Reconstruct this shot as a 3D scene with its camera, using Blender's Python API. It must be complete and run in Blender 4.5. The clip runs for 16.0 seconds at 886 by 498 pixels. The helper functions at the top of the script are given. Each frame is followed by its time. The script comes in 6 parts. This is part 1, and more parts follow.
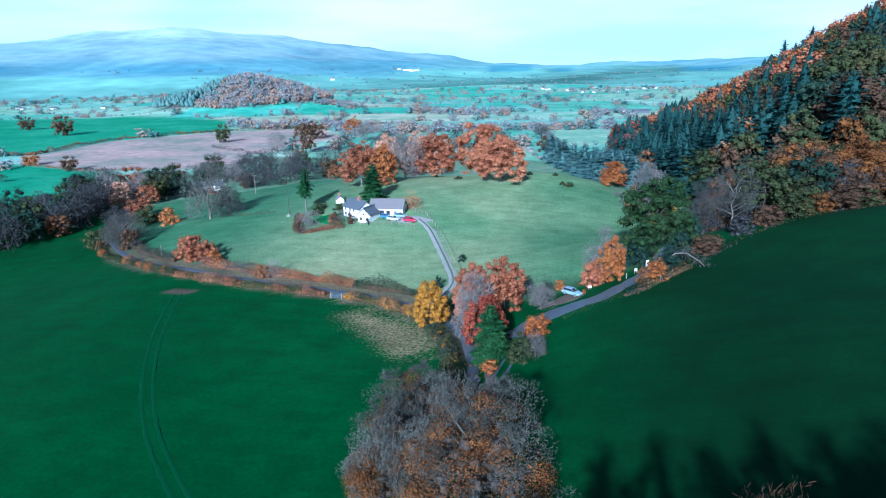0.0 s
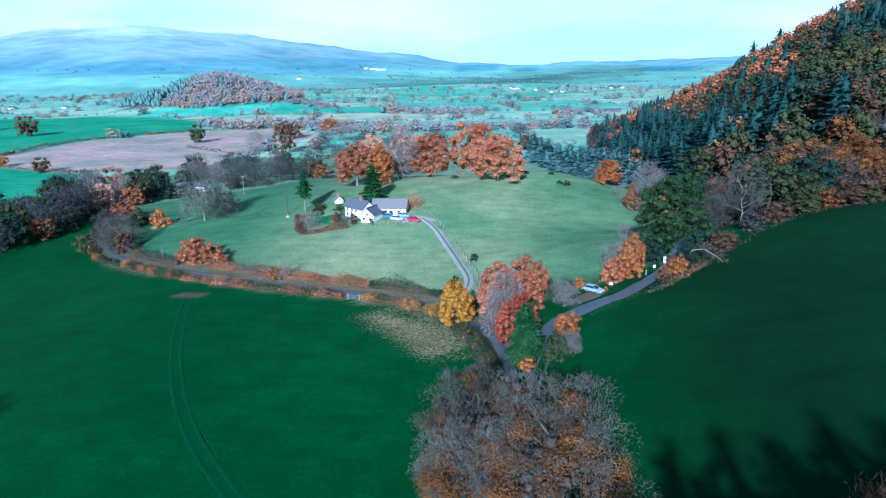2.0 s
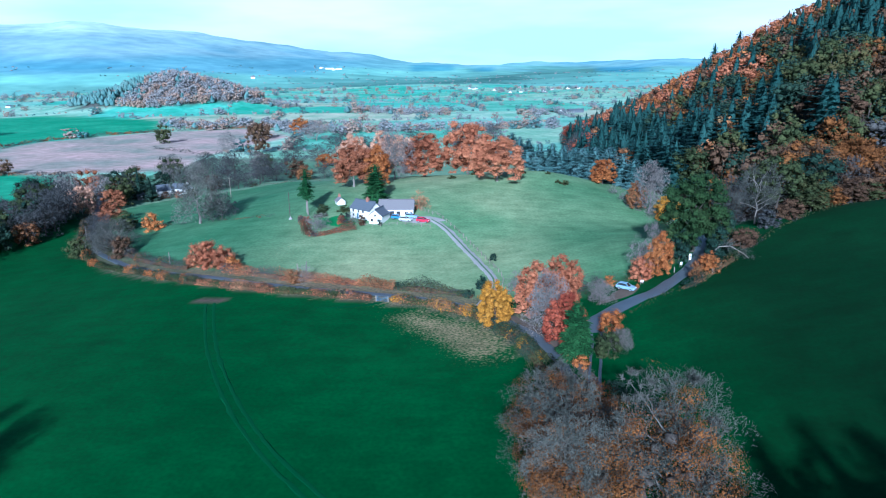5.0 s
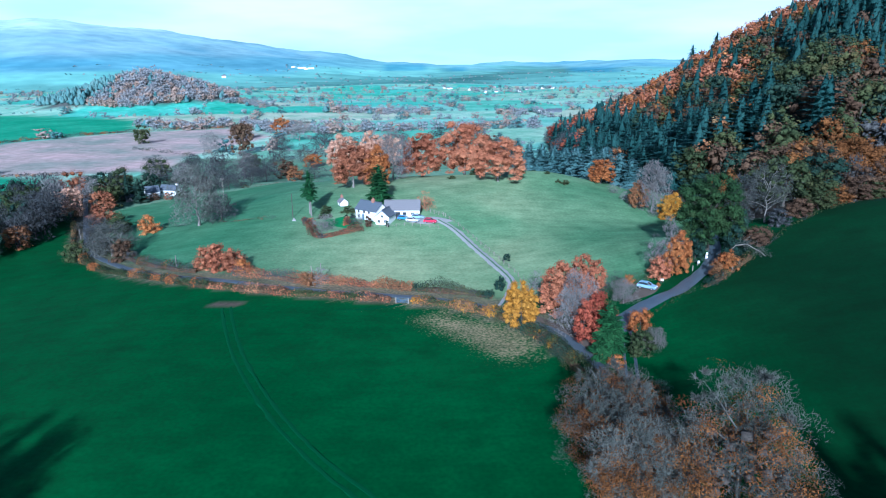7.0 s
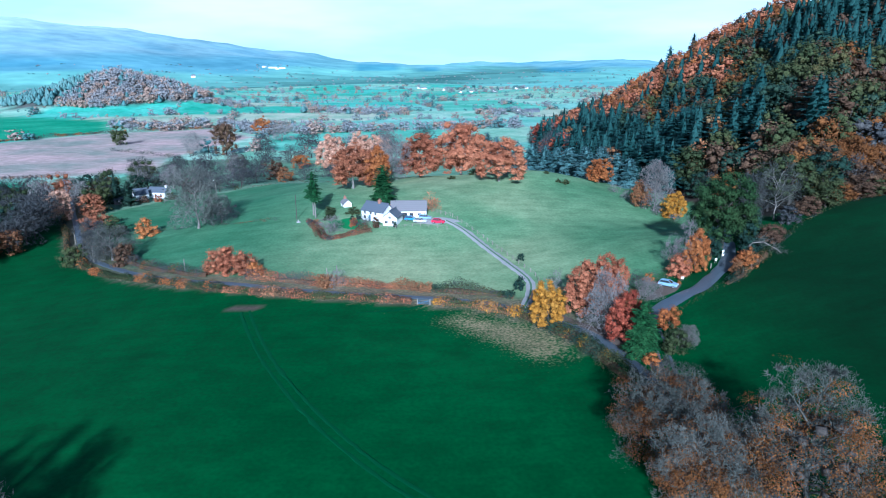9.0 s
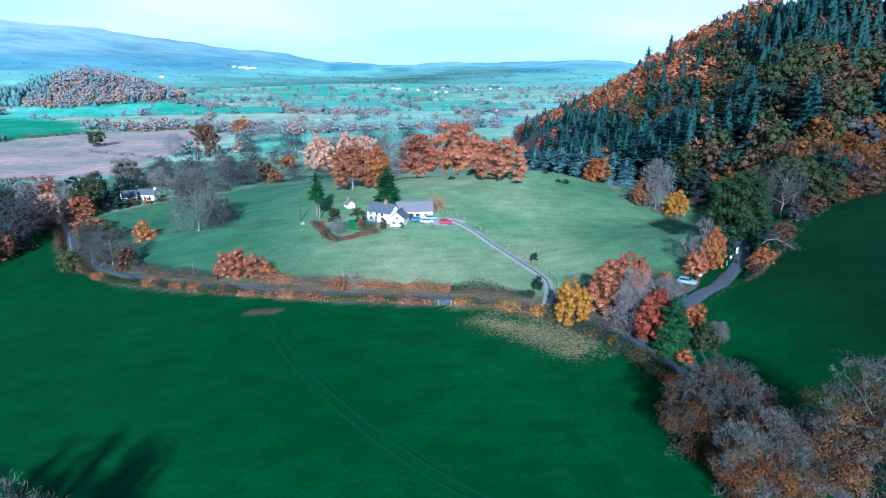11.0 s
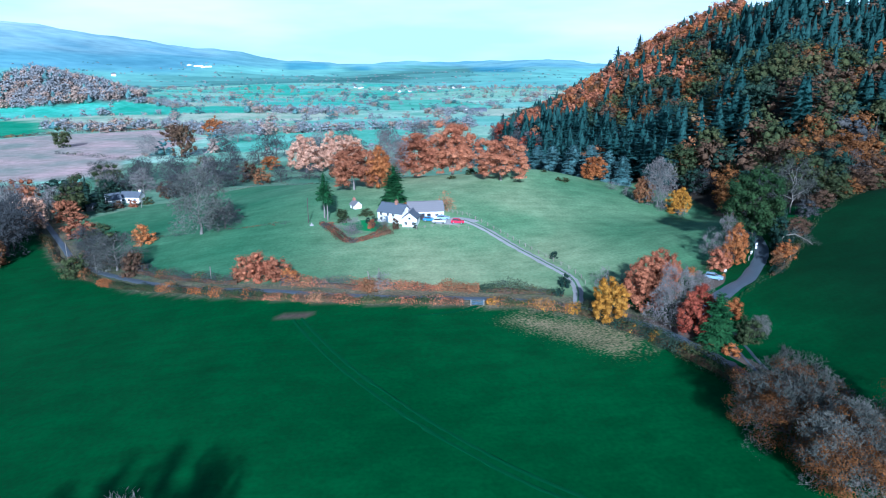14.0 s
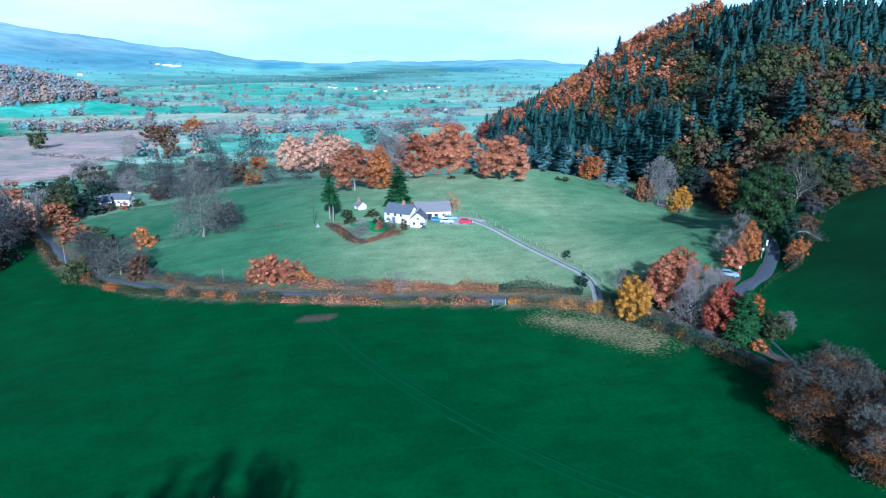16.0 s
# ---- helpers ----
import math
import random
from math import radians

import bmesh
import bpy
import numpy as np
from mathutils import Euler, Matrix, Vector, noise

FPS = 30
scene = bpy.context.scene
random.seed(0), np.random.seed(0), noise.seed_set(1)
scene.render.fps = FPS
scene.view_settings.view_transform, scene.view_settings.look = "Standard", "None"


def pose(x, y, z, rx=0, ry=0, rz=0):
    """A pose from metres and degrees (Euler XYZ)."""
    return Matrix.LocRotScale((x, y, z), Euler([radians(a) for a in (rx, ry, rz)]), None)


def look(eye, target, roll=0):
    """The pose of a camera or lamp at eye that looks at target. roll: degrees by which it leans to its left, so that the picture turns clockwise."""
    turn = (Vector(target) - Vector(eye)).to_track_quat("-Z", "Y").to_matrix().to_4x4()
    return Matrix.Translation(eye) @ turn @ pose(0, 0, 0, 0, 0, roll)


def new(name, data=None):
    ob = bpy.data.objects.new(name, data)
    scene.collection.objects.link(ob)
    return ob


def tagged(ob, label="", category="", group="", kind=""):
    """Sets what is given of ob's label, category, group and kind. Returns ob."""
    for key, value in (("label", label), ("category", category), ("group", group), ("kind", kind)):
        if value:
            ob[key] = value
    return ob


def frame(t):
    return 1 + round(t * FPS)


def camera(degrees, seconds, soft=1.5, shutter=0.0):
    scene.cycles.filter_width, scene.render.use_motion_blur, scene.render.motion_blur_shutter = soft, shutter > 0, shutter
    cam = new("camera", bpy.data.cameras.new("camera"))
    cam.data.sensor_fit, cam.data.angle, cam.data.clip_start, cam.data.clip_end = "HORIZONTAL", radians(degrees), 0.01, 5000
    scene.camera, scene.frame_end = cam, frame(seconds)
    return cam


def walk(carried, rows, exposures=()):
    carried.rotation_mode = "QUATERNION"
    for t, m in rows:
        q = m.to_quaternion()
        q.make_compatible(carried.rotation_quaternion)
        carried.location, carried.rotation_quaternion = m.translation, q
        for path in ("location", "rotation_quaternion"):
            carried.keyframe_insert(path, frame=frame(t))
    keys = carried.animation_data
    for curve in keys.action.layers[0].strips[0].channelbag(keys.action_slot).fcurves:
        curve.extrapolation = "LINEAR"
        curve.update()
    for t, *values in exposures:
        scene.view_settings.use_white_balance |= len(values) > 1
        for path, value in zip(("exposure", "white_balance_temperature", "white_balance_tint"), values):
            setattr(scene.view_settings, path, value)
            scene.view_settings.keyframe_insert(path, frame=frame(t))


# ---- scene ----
cam = camera(69.4, 16.0, 1.1)
PATH = [
    (0, (0.607, 2.64, 51.832), (0.169, 4.514, 51.288), -1.0),
    (1.5, (-8.059, 0.909, 51.957), (-8.42, 2.799, 51.41), -0.9),
    (3.5, (-19.508, -0.913, 52.09), (-19.771, 0.993, 51.542), -0.7),
    (7, (-38.55, -2.075, 52.519), (-38.659, -0.155, 51.968), -0.3),
    (9, (-49.7, -1.945, 52.579), (-49.721, -0.023, 52.028), -0.2),
    (12.5, (-68.725, -0.728, 52.578), (-68.594, 1.19, 52.027), 0.0),
    (14.5, (-79.533, 0.539, 52.654), (-79.318, 2.449, 52.1), 0.1),
    (16, (-87.559, 1.838, 52.637), (-87.28, 3.74, 52.083), 0.2),
]
walk(cam, [(t, look(*p)) for t, *p in PATH], [(0.0, 0.73, 4530.0, 9.0), (16.0, 0.73, 4530.0, 9.0)])

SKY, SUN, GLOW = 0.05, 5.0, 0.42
FAR_TOPS = [60, 80, 140, 285, 306, 263, 203, 146, 92, 66, 74, 74, 100, 66, 60, 60, 60]


def smooth(a, b, v):
    s = np.clip((np.asarray(v, float) - a) / (b - a), 0, 1)
    return s * s * (3 - 2 * s)


def soft_ramp(v, w):
    """A ramp that starts gently at nought over the width w."""
    return w * np.logaddexp(0, np.asarray(v, float) / w)


# the foot of the wooded hill, from the south-east round its spur to the north
HILL_FOOT = [(420, 270), (120, 196), (60, 163), (37, 158), (31, 178), (34, 214), (19, 276),
             (6, 385), (14, 520), (78, 690), (240, 860), (600, 1000)]


def inside_hill(x, y):
    """Signed distance to the foot line, positive on the hill."""
    best, sign = np.full(np.shape(x), 1e9), np.ones(np.shape(x))
    for (ax, ay), (bx, by) in zip(HILL_FOOT, HILL_FOOT[1:]):
        dx, dy = bx - ax, by - ay
        s = np.clip(((x - ax) * dx + (y - ay) * dy) / (dx * dx + dy * dy), 0, 1)
        px, py = x - ax - s * dx, y - ay - s * dy
        d = np.hypot(px, py)
        near = d < best
        best = np.where(near, d, best)
        sign = np.where(near, np.where(dx * py - dy * px < 0, 1, -1), sign)
    return best * sign


def mound(x, y, cx, cy, sx, sy, h, turn=0):
    c, s = math.cos(turn), math.sin(turn)
    u, v = ((x - cx) * c + (y - cy) * s) / sx, ((y - cy) * c - (x - cx) * s) / sy
    return h * np.exp(-0.5 * (u * u + v * v))


def ground_height(x, y):
    x, y = np.asarray(x, float), np.asarray(y, float)
    z = -7 * smooth(-95, -185, x) * smooth(-60, 140, y)
    z = np.minimum(z, -7 * smooth(260, 350, y))
    z = z + mound(x, y, -42, 235, 62, 44, 10.6)                       # the rise that the farm stands on
    z = z + mound(x, y, -14, 250, 15, 11, 3.2)                       # grassy knoll by the beeches
    z = z + 0.255 * soft_ramp(x + 22, 9) * (1 - smooth(150, 200, y))     # field that climbs to the east
    d = inside_hill(x, y)
    up = soft_ramp(d, 4)
    up = np.maximum(up - soft_ramp(up - 185, 14), 0)
    steep = (108 - 53 * smooth(235, 325, y) + 14 * smooth(500, 640, y)) * (1 - 0.6 * smooth(640, 860, y))
    z = z + steep * (up / 120) ** 1.25
    z = z + mound(x, y, -556, 990, 90, 60, 47, -0.12)                  # wooded hill in the valley
    r = np.hypot(x + 40, y)
    z = z + 6 * smooth(500, 1500, r) * np.sin(x / 170) * np.sin(y / 210 + 1)
    return z + 0.25 * np.sin(x / 13 + 0.6 * np.sin(y / 17)) * np.sin(y / 15 + 0.5) * (1 - smooth(500, 900, r))


# world: a pale morning sky with thin cloud
world = bpy.data.worlds.new("world")
scene.world = world
world.use_nodes = True
wn, wl = world.node_tree.nodes, world.node_tree.links
SUN_BEARING, SUN_HEIGHT = 182, 25            # degrees clockwise from +y, and above the horizon
sky = wn.new("ShaderNodeTexSky")
sky.sky_type, sky.sun_disc = "NISHITA", False
sky.sun_elevation, sky.sun_rotation = radians(SUN_HEIGHT), radians(SUN_BEARING)
sky.air_density, sky.dust_density, sky.ozone_density = 1.0, 1.6, 1.0
where = wn.new("ShaderNodeTexCoord")
spread = wn.new("ShaderNodeMapping")
spread.inputs["Scale"].default_value = (1.3, 1.3, 7)
cloud = wn.new("ShaderNodeTexNoise")
cloud.inputs["Scale"].default_value, cloud.inputs["Detail"].default_value = 1.6, 5
band = wn.new("ShaderNodeValToRGB")
band.color_ramp.elements[0].position, band.color_ramp.elements[1].position = 0.40, 0.74
band.color_ramp.elements[0].color, band.color_ramp.elements[1].color = (0.68, 0.92, 0.99, 1), (1.10, 1.04, 1.0, 1)
bright = wn.new("ShaderNodeMixRGB")                   # hazy air near the horizon is brighter than the sky above
bright.blend_type = "MULTIPLY"
bright.inputs[0].default_value = 1.0
bright.inputs[2].default_value = (14.8, 15.2, 14.8, 1)
parts = wn.new("ShaderNodeSeparateXYZ")
rise = wn.new("ShaderNodeMapRange")
rise.inputs["From Min"].default_value, rise.inputs["From Max"].default_value = 0.11, 0.27
rise.inputs["To Min"].default_value, rise.inputs["To Max"].default_value = 0.97, 0.0
rise.interpolation_type = "SMOOTHSTEP"
mix = wn.new("ShaderNodeMixRGB")
wl.new(where.outputs["Generated"], spread.inputs["Vector"])
wl.new(where.outputs["Generated"], parts.inputs[0])
wl.new(parts.outputs["Z"], rise.inputs["Value"])
wl.new(spread.outputs[0], cloud.inputs["Vector"])
wl.new(cloud.outputs["Fac"], band.inputs[0])
wl.new(band.outputs[0], bright.inputs[1])
wl.new(rise.outputs[0], mix.inputs[0])
wl.new(sky.outputs[0], mix.inputs[1])
wl.new(bright.outputs[0], mix.inputs[2])
wl.new(mix.outputs[0], wn["Background"].inputs["Color"])
wn["Background"].inputs["Strength"].default_value = SKY

lamp = bpy.data.lights.new("sun", "SUN")
lamp.energy, lamp.angle, lamp.color = SUN, radians(2.0), (1.0, 0.93, 0.82)
sun = new("sun", lamp)
a, e = radians(SUN_BEARING), radians(SUN_HEIGHT)
sun.matrix_world = look((200 * math.sin(a) * math.cos(e), 200 * math.cos(a) * math.cos(e), 200 * math.sin(e)), (0, 0, 0))


# ---- materials ----
def material(name, rough=0.8, spec=0.2, metal=0.0):
    m = bpy.data.materials.new(name)
    m.use_nodes = True
    b = m.node_tree.nodes["Principled BSDF"]
    b.inputs["Roughness"].default_value, b.inputs["Metallic"].default_value = rough, metal
    b.inputs["Specular IOR Level"].default_value = spec
    return m, m.node_tree.nodes, m.node_tree.links, b


def ramp(nodes, colours):
    r = nodes.new("ShaderNodeValToRGB")
    while len(r.color_ramp.elements) < len(colours):
        r.color_ramp.elements.new(0.5)
    for i, c in enumerate(colours):
        r.color_ramp.elements[i].position = i / (len(colours) - 1)
        r.color_ramp.elements[i].color = (*c, 1)
    return r


def noise_node(nodes, links, scale, detail=4, stretch=(1, 1, 1)):
    c, m, n = nodes.new("ShaderNodeTexCoord"), nodes.new("ShaderNodeMapping"), nodes.new("ShaderNodeTexNoise")
    m.inputs["Scale"].default_value = stretch
    n.inputs["Scale"].default_value, n.inputs["Detail"].default_value = scale, detail
    links.new(c.outputs["Object"], m.inputs["Vector"])
    links.new(m.outputs[0], n.inputs["Vector"])
    return n


def mixed(nodes, links, kind, fac, a, b):
    x = nodes.new("ShaderNodeMixRGB")
    x.blend_type = kind
    for slot, v in ((0, fac), (1, a), (2, b)):
        if hasattr(v, "links"):
            links.new(v, x.inputs[slot])
        else:
            x.inputs[slot].default_value = v if slot == 0 else (*v, 1)
    return x.outputs[0]


def relief(nodes, links, b, height, strength, distance):
    n = nodes.new("ShaderNodeBump")
    n.inputs["Strength"].default_value, n.inputs["Distance"].default_value = strength, distance
    links.new(height, n.inputs["Height"])
    links.new(n.outputs[0], b.inputs["Normal"])


def leaf_material(name, colours, rough=0.75):
    """Leaves: each clump its own shade, each plant its own cast, drifts through the crown, and fine leafy grain."""
    m, n, l, b = material(name, rough, 0.12)
    g, o = n.new("ShaderNodeNewGeometry"), n.new("ShaderNodeObjectInfo")
    r = ramp(n, colours)
    drift, grain = noise_node(n, l, 0.11, 2), noise_node(n, l, 1.9, 5)
    value = drift.outputs["Fac"]
    for source, gain, base in ((None, 1.3, -0.36), (g.outputs["Random Per Island"], 0.24, 0.0), (o.outputs["Random"], 0.3, 0.0)):
        add = n.new("ShaderNodeMath")
        add.operation = "MULTIPLY_ADD"
        l.new(value if source is None else source, add.inputs[0])
        add.inputs[1].default_value = gain
        if source is None:
            add.inputs[2].default_value = base
        else:
            l.new(value, add.inputs[2])
        value = add.outputs[0]
    l.new(value, r.inputs[0])
    tone = ramp(n, [(0.30, 0.30, 0.32), (0.62, 0.62, 0.63), (1.35, 1.33, 1.30), (1.75, 1.7, 1.65)])
    l.new(grain.outputs["Fac"], tone.inputs[0])
    l.new(mixed(n, l, "MULTIPLY", 1.0, r.outputs[0], tone.outputs[0]), b.inputs["Base Color"])
    relief(n, l, b, grain.outputs["Fac"], 0.9, 0.5)
    return m


def grained(name, c1, c2, scale, rough=0.85, stretch=(1, 1, 1), bump=0.4, depth=0.02, spec=0.2, metal=0.0):
    """A plain surface with stains at a large scale and grain at a small one."""
    m, n, l, b = material(name, rough, spec, metal)
    big, fine = noise_node(n, l, scale, 5, stretch), noise_node(n, l, scale * 11, 3, stretch)
    r = ramp(n, [c1, c2])
    l.new(mixed(n, l, "MIX", 0.35, big.outputs["Fac"], fine.outputs["Fac"]), r.inputs[0])
    l.new(r.outputs[0], b.inputs["Base Color"])
    if bump:
        relief(n, l, b, fine.outputs["Fac"], bump, depth)
    return m


LEAF = {
    "orange": leaf_material("orange leaves", [(0.10, 0.036, 0.014), (0.25, 0.085, 0.026), (0.38, 0.145, 0.045), (0.43, 0.2, 0.07)]),
    "beech": leaf_material("copper beech leaves", [(0.12, 0.042, 0.022), (0.28, 0.10, 0.052), (0.42, 0.17, 0.088), (0.51, 0.24, 0.13)]),
    "russet": leaf_material("russet oak leaves", [(0.10, 0.038, 0.022), (0.225, 0.086, 0.045), (0.345, 0.14, 0.072), (0.44, 0.21, 0.105)]),
    "silver": leaf_material("silvery blue needles", [(0.034, 0.086, 0.092), (0.063, 0.138, 0.144), (0.098, 0.19, 0.196), (0.138, 0.23, 0.23)]),
    "oakleaf": leaf_material("withered oak leaves", [(0.051, 0.022, 0.009), (0.111, 0.047, 0.015), (0.183, 0.078, 0.024), (0.238, 0.115, 0.036)]),
    "red": leaf_material("red leaves", [(0.10, 0.022, 0.014), (0.22, 0.05, 0.03), (0.33, 0.09, 0.05), (0.36, 0.15, 0.06)]),
    "yellow": leaf_material("yellow leaves", [(0.17, 0.075, 0.01), (0.31, 0.145, 0.014), (0.43, 0.21, 0.028), (0.46, 0.255, 0.05)]),
    "peach": leaf_material("pale peach leaves", [(0.30, 0.16, 0.10), (0.48, 0.27, 0.18), (0.58, 0.36, 0.25), (0.62, 0.43, 0.32)]),
    "brown": leaf_material("brown leaves", [(0.036, 0.024, 0.018), (0.076, 0.046, 0.029), (0.112, 0.07, 0.042), (0.144, 0.096, 0.052)]),
    "olive": leaf_material("olive green leaves", [(0.018, 0.029, 0.013), (0.032, 0.048, 0.02), (0.054, 0.068, 0.027), (0.096, 0.08, 0.032)]),
    "holm": leaf_material("dark evergreen oak leaves", [(0.009, 0.026, 0.010), (0.017, 0.042, 0.015), (0.028, 0.058, 0.020), (0.048, 0.068, 0.026)]),
    "green": leaf_material("dark green leaves", [(0.007, 0.021, 0.017), (0.013, 0.034, 0.026), (0.024, 0.05, 0.035), (0.041, 0.068, 0.044)]),
    "fir": leaf_material("mid-green fir needles", [(0.008, 0.038, 0.013), (0.014, 0.06, 0.02), (0.024, 0.085, 0.028), (0.042, 0.115, 0.04)]),
    "needle": leaf_material("blue-green needles", [(0.008, 0.029, 0.029), (0.013, 0.046, 0.044), (0.022, 0.065, 0.062), (0.039, 0.094, 0.085)]),
    "grey": leaf_material("grey twigs", [(0.10, 0.095, 0.095), (0.16, 0.15, 0.15), (0.22, 0.21, 0.205), (0.28, 0.265, 0.255)]),
    "twig": leaf_material("dull oak twigs", [(0.022, 0.026, 0.023), (0.061, 0.068, 0.061), (0.112, 0.119, 0.107), (0.18, 0.186, 0.166)]),
    "dusk": leaf_material("purple-grey twigs", [(0.024, 0.029, 0.034), (0.043, 0.048, 0.053), (0.066, 0.07, 0.073), (0.1, 0.095, 0.09)]),
    "rust": leaf_material("rust bramble leaves", [(0.09, 0.055, 0.035), (0.17, 0.085, 0.042), (0.27, 0.125, 0.055), (0.2, 0.15, 0.075)]),
    # valley trees: distance haze is mixed into the leaf colours
    "valley": leaf_material("haze-paled mauve-grey valley trees", [(0.156, 0.195, 0.215), (0.215, 0.24, 0.26), (0.28, 0.286, 0.299), (0.351, 0.325, 0.312)]),
    "valley_brown": leaf_material("haze-paled brown valley trees", [(0.192, 0.174, 0.162), (0.288, 0.228, 0.198), (0.372, 0.27, 0.216), (0.456, 0.312, 0.222)]),
    "valley_green": leaf_material("haze-paled blue-green valley trees", [(0.042, 0.12, 0.134), (0.066, 0.162, 0.17), (0.102, 0.204, 0.204), (0.144, 0.24, 0.228)]),
}
OAK_BARK = grained("lichened oak bark", (0.06, 0.062, 0.058), (0.17, 0.172, 0.16), 1.2, stretch=(1, 1, 0.3), bump=0.5)
BARK = grained("bark", (0.04, 0.034, 0.03), (0.10, 0.088, 0.078), 1.3, stretch=(1, 1, 0.25), bump=0.6)
PALE_BARK = grained("pale bark", (0.11, 0.10, 0.09), (0.27, 0.255, 0.235), 1.1, stretch=(1, 1, 0.3), bump=0.5)
ASPHALT = grained("worn lane asphalt", (0.045, 0.062, 0.08), (0.105, 0.13, 0.16), 0.35, rough=0.42, spec=0.5, depth=0.01)
GRAVEL = grained("pale gravel", (0.20, 0.20, 0.205), (0.38, 0.375, 0.37), 0.5, depth=0.03)
EARTH = grained("trodden earth", (0.065, 0.05, 0.04), (0.14, 0.11, 0.09), 0.4, depth=0.05)
RENDERED = grained("white lime render", (0.72, 0.72, 0.71), (0.84, 0.84, 0.83), 0.5, bump=0.2)
SLATE = grained("blue-grey slate", (0.06, 0.075, 0.10), (0.13, 0.15, 0.18), 0.8, rough=0.55, spec=0.4)
OLD_SLATE = grained("weathered slate", (0.10, 0.10, 0.115), (0.25, 0.24, 0.25), 0.9, rough=0.65, spec=0.35)
DARK = grained("painted opening shade and dark lettering", (0.012, 0.014, 0.018), (0.03, 0.033, 0.04), 0.6, rough=0.35, spec=0.5, bump=0)
BRICK = grained("chimney brick", (0.24, 0.11, 0.08), (0.38, 0.20, 0.15), 2.5)
TIMBER = grained("grey weathered timber", (0.17, 0.15, 0.13), (0.33, 0.30, 0.26), 2.0, stretch=(1, 1, 0.2))
STEEL = grained("galvanised steel", (0.38, 0.40, 0.42), (0.55, 0.57, 0.59), 2.0, rough=0.45, metal=0.7, bump=0)
RUBBER = grained("tyre rubber", (0.015, 0.015, 0.016), (0.03, 0.03, 0.032), 4)
WHITE = grained("white paint", (0.70, 0.71, 0.72), (0.82, 0.82, 0.82), 1.5, rough=0.5, bump=0)
BLUE_DOOR = grained("faded blue paint", (0.06, 0.14, 0.22), (0.12, 0.22, 0.32), 1.5, bump=0)


def car_paint(name, c):
    m, n, l, b = material(name, 0.25, 0.5)
    dust = noise_node(n, l, 1.5, 4)
    l.new(mixed(n, l, "MIX", dust.outputs["Fac"], c, tuple(v * 0.78 + 0.02 for v in c)), b.inputs["Base Color"])
    b.inputs["Coat Weight"].default_value = 0.5
    return m


def glass_dark(name):
    m, n, l, b = material(name, 0.06, 0.6)
    g = noise_node(n, l, 0.8, 2)
    r = ramp(n, [(0.015, 0.02, 0.025), (0.04, 0.05, 0.06)])
    l.new(g.outputs["Fac"], r.inputs[0])
    l.new(r.outputs[0], b.inputs["Base Color"])
    return m


GLASS = glass_dark("window glass")


STRAW = (0.27, 0.235, 0.14)


def ground_material():
    """Field tints as sown, with haze and edge dimming painted in; tussocks, swaths and worn blades vary them."""
    m, n, l, b = material("grass and soil", 0.9, 0.1)
    tint = n.new("ShaderNodeVertexColor")
    tint.layer_name = "crop"
    wide, mid, fine = noise_node(n, l, 0.024, 5), noise_node(n, l, 0.16, 6), noise_node(n, l, 1.3, 4)
    swath = noise_node(n, l, 0.10, 3, (1.0, 4.0, 1.0))
    r1, r2, r3 = ramp(n, [(0.2, 0.5, 0.4), (0.75, 0.9, 0.85), (1.5, 1.2, 1.25), (2.2, 1.45, 1.6)]), ramp(n, [(0.5, 0.58, 0.54), (1.5, 1.4, 1.44)]), ramp(n, [(0.58, 0.62, 0.6), (1.4, 1.34, 1.37)])
    r4 = ramp(n, [(0.7, 0.75, 0.72), (1.32, 1.24, 1.28)])
    tuft, stalk = noise_node(n, l, 1.9, 7), n.new("ShaderNodeMath")          # withered stalks among the green
    stalk.operation, stalk.use_clamp = "MULTIPLY_ADD", True
    sown = n.new("ShaderNodeMath")
    sown.operation = "MULTIPLY_ADD"
    l.new(tint.outputs["Alpha"], sown.inputs[0])
    sown.inputs[1].default_value, sown.inputs[2].default_value = 0.56, -0.76
    lift = n.new("ShaderNodeMath")
    lift.operation = "ADD"
    l.new(sown.outputs[0], lift.inputs[0])
    l.new(tuft.outputs["Fac"], lift.inputs[1])
    l.new(lift.outputs[0], stalk.inputs[0])
    stalk.inputs[1].default_value, stalk.inputs[2].default_value = 2.1, 0.0
    c = mixed(n, l, "MIX", stalk.outputs[0], tint.outputs["Color"], STRAW)
    for tex, r in ((wide, r1), (mid, r2), (fine, r3), (swath, r4)):
        l.new(tex.outputs["Fac"], r.inputs[0])
        c = mixed(n, l, "MULTIPLY", 1.0, c, r.outputs[0])
    l.new(c, b.inputs["Base Color"])
    relief(n, l, b, mid.outputs["Fac"], 0.35, 0.4)
    return m


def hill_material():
    """The far moor and its fields, a backdrop: miles of bright air put in as blue tint and a little glow."""
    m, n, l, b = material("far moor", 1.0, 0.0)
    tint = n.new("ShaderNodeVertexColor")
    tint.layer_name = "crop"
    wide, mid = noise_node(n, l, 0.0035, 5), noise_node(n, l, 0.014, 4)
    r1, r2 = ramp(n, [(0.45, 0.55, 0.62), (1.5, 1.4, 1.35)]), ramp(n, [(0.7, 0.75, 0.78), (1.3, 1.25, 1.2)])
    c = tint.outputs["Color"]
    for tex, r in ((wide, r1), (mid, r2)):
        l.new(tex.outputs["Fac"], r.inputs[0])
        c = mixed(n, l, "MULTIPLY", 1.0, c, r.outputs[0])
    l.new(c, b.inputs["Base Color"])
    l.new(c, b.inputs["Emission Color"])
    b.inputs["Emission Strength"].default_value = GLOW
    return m


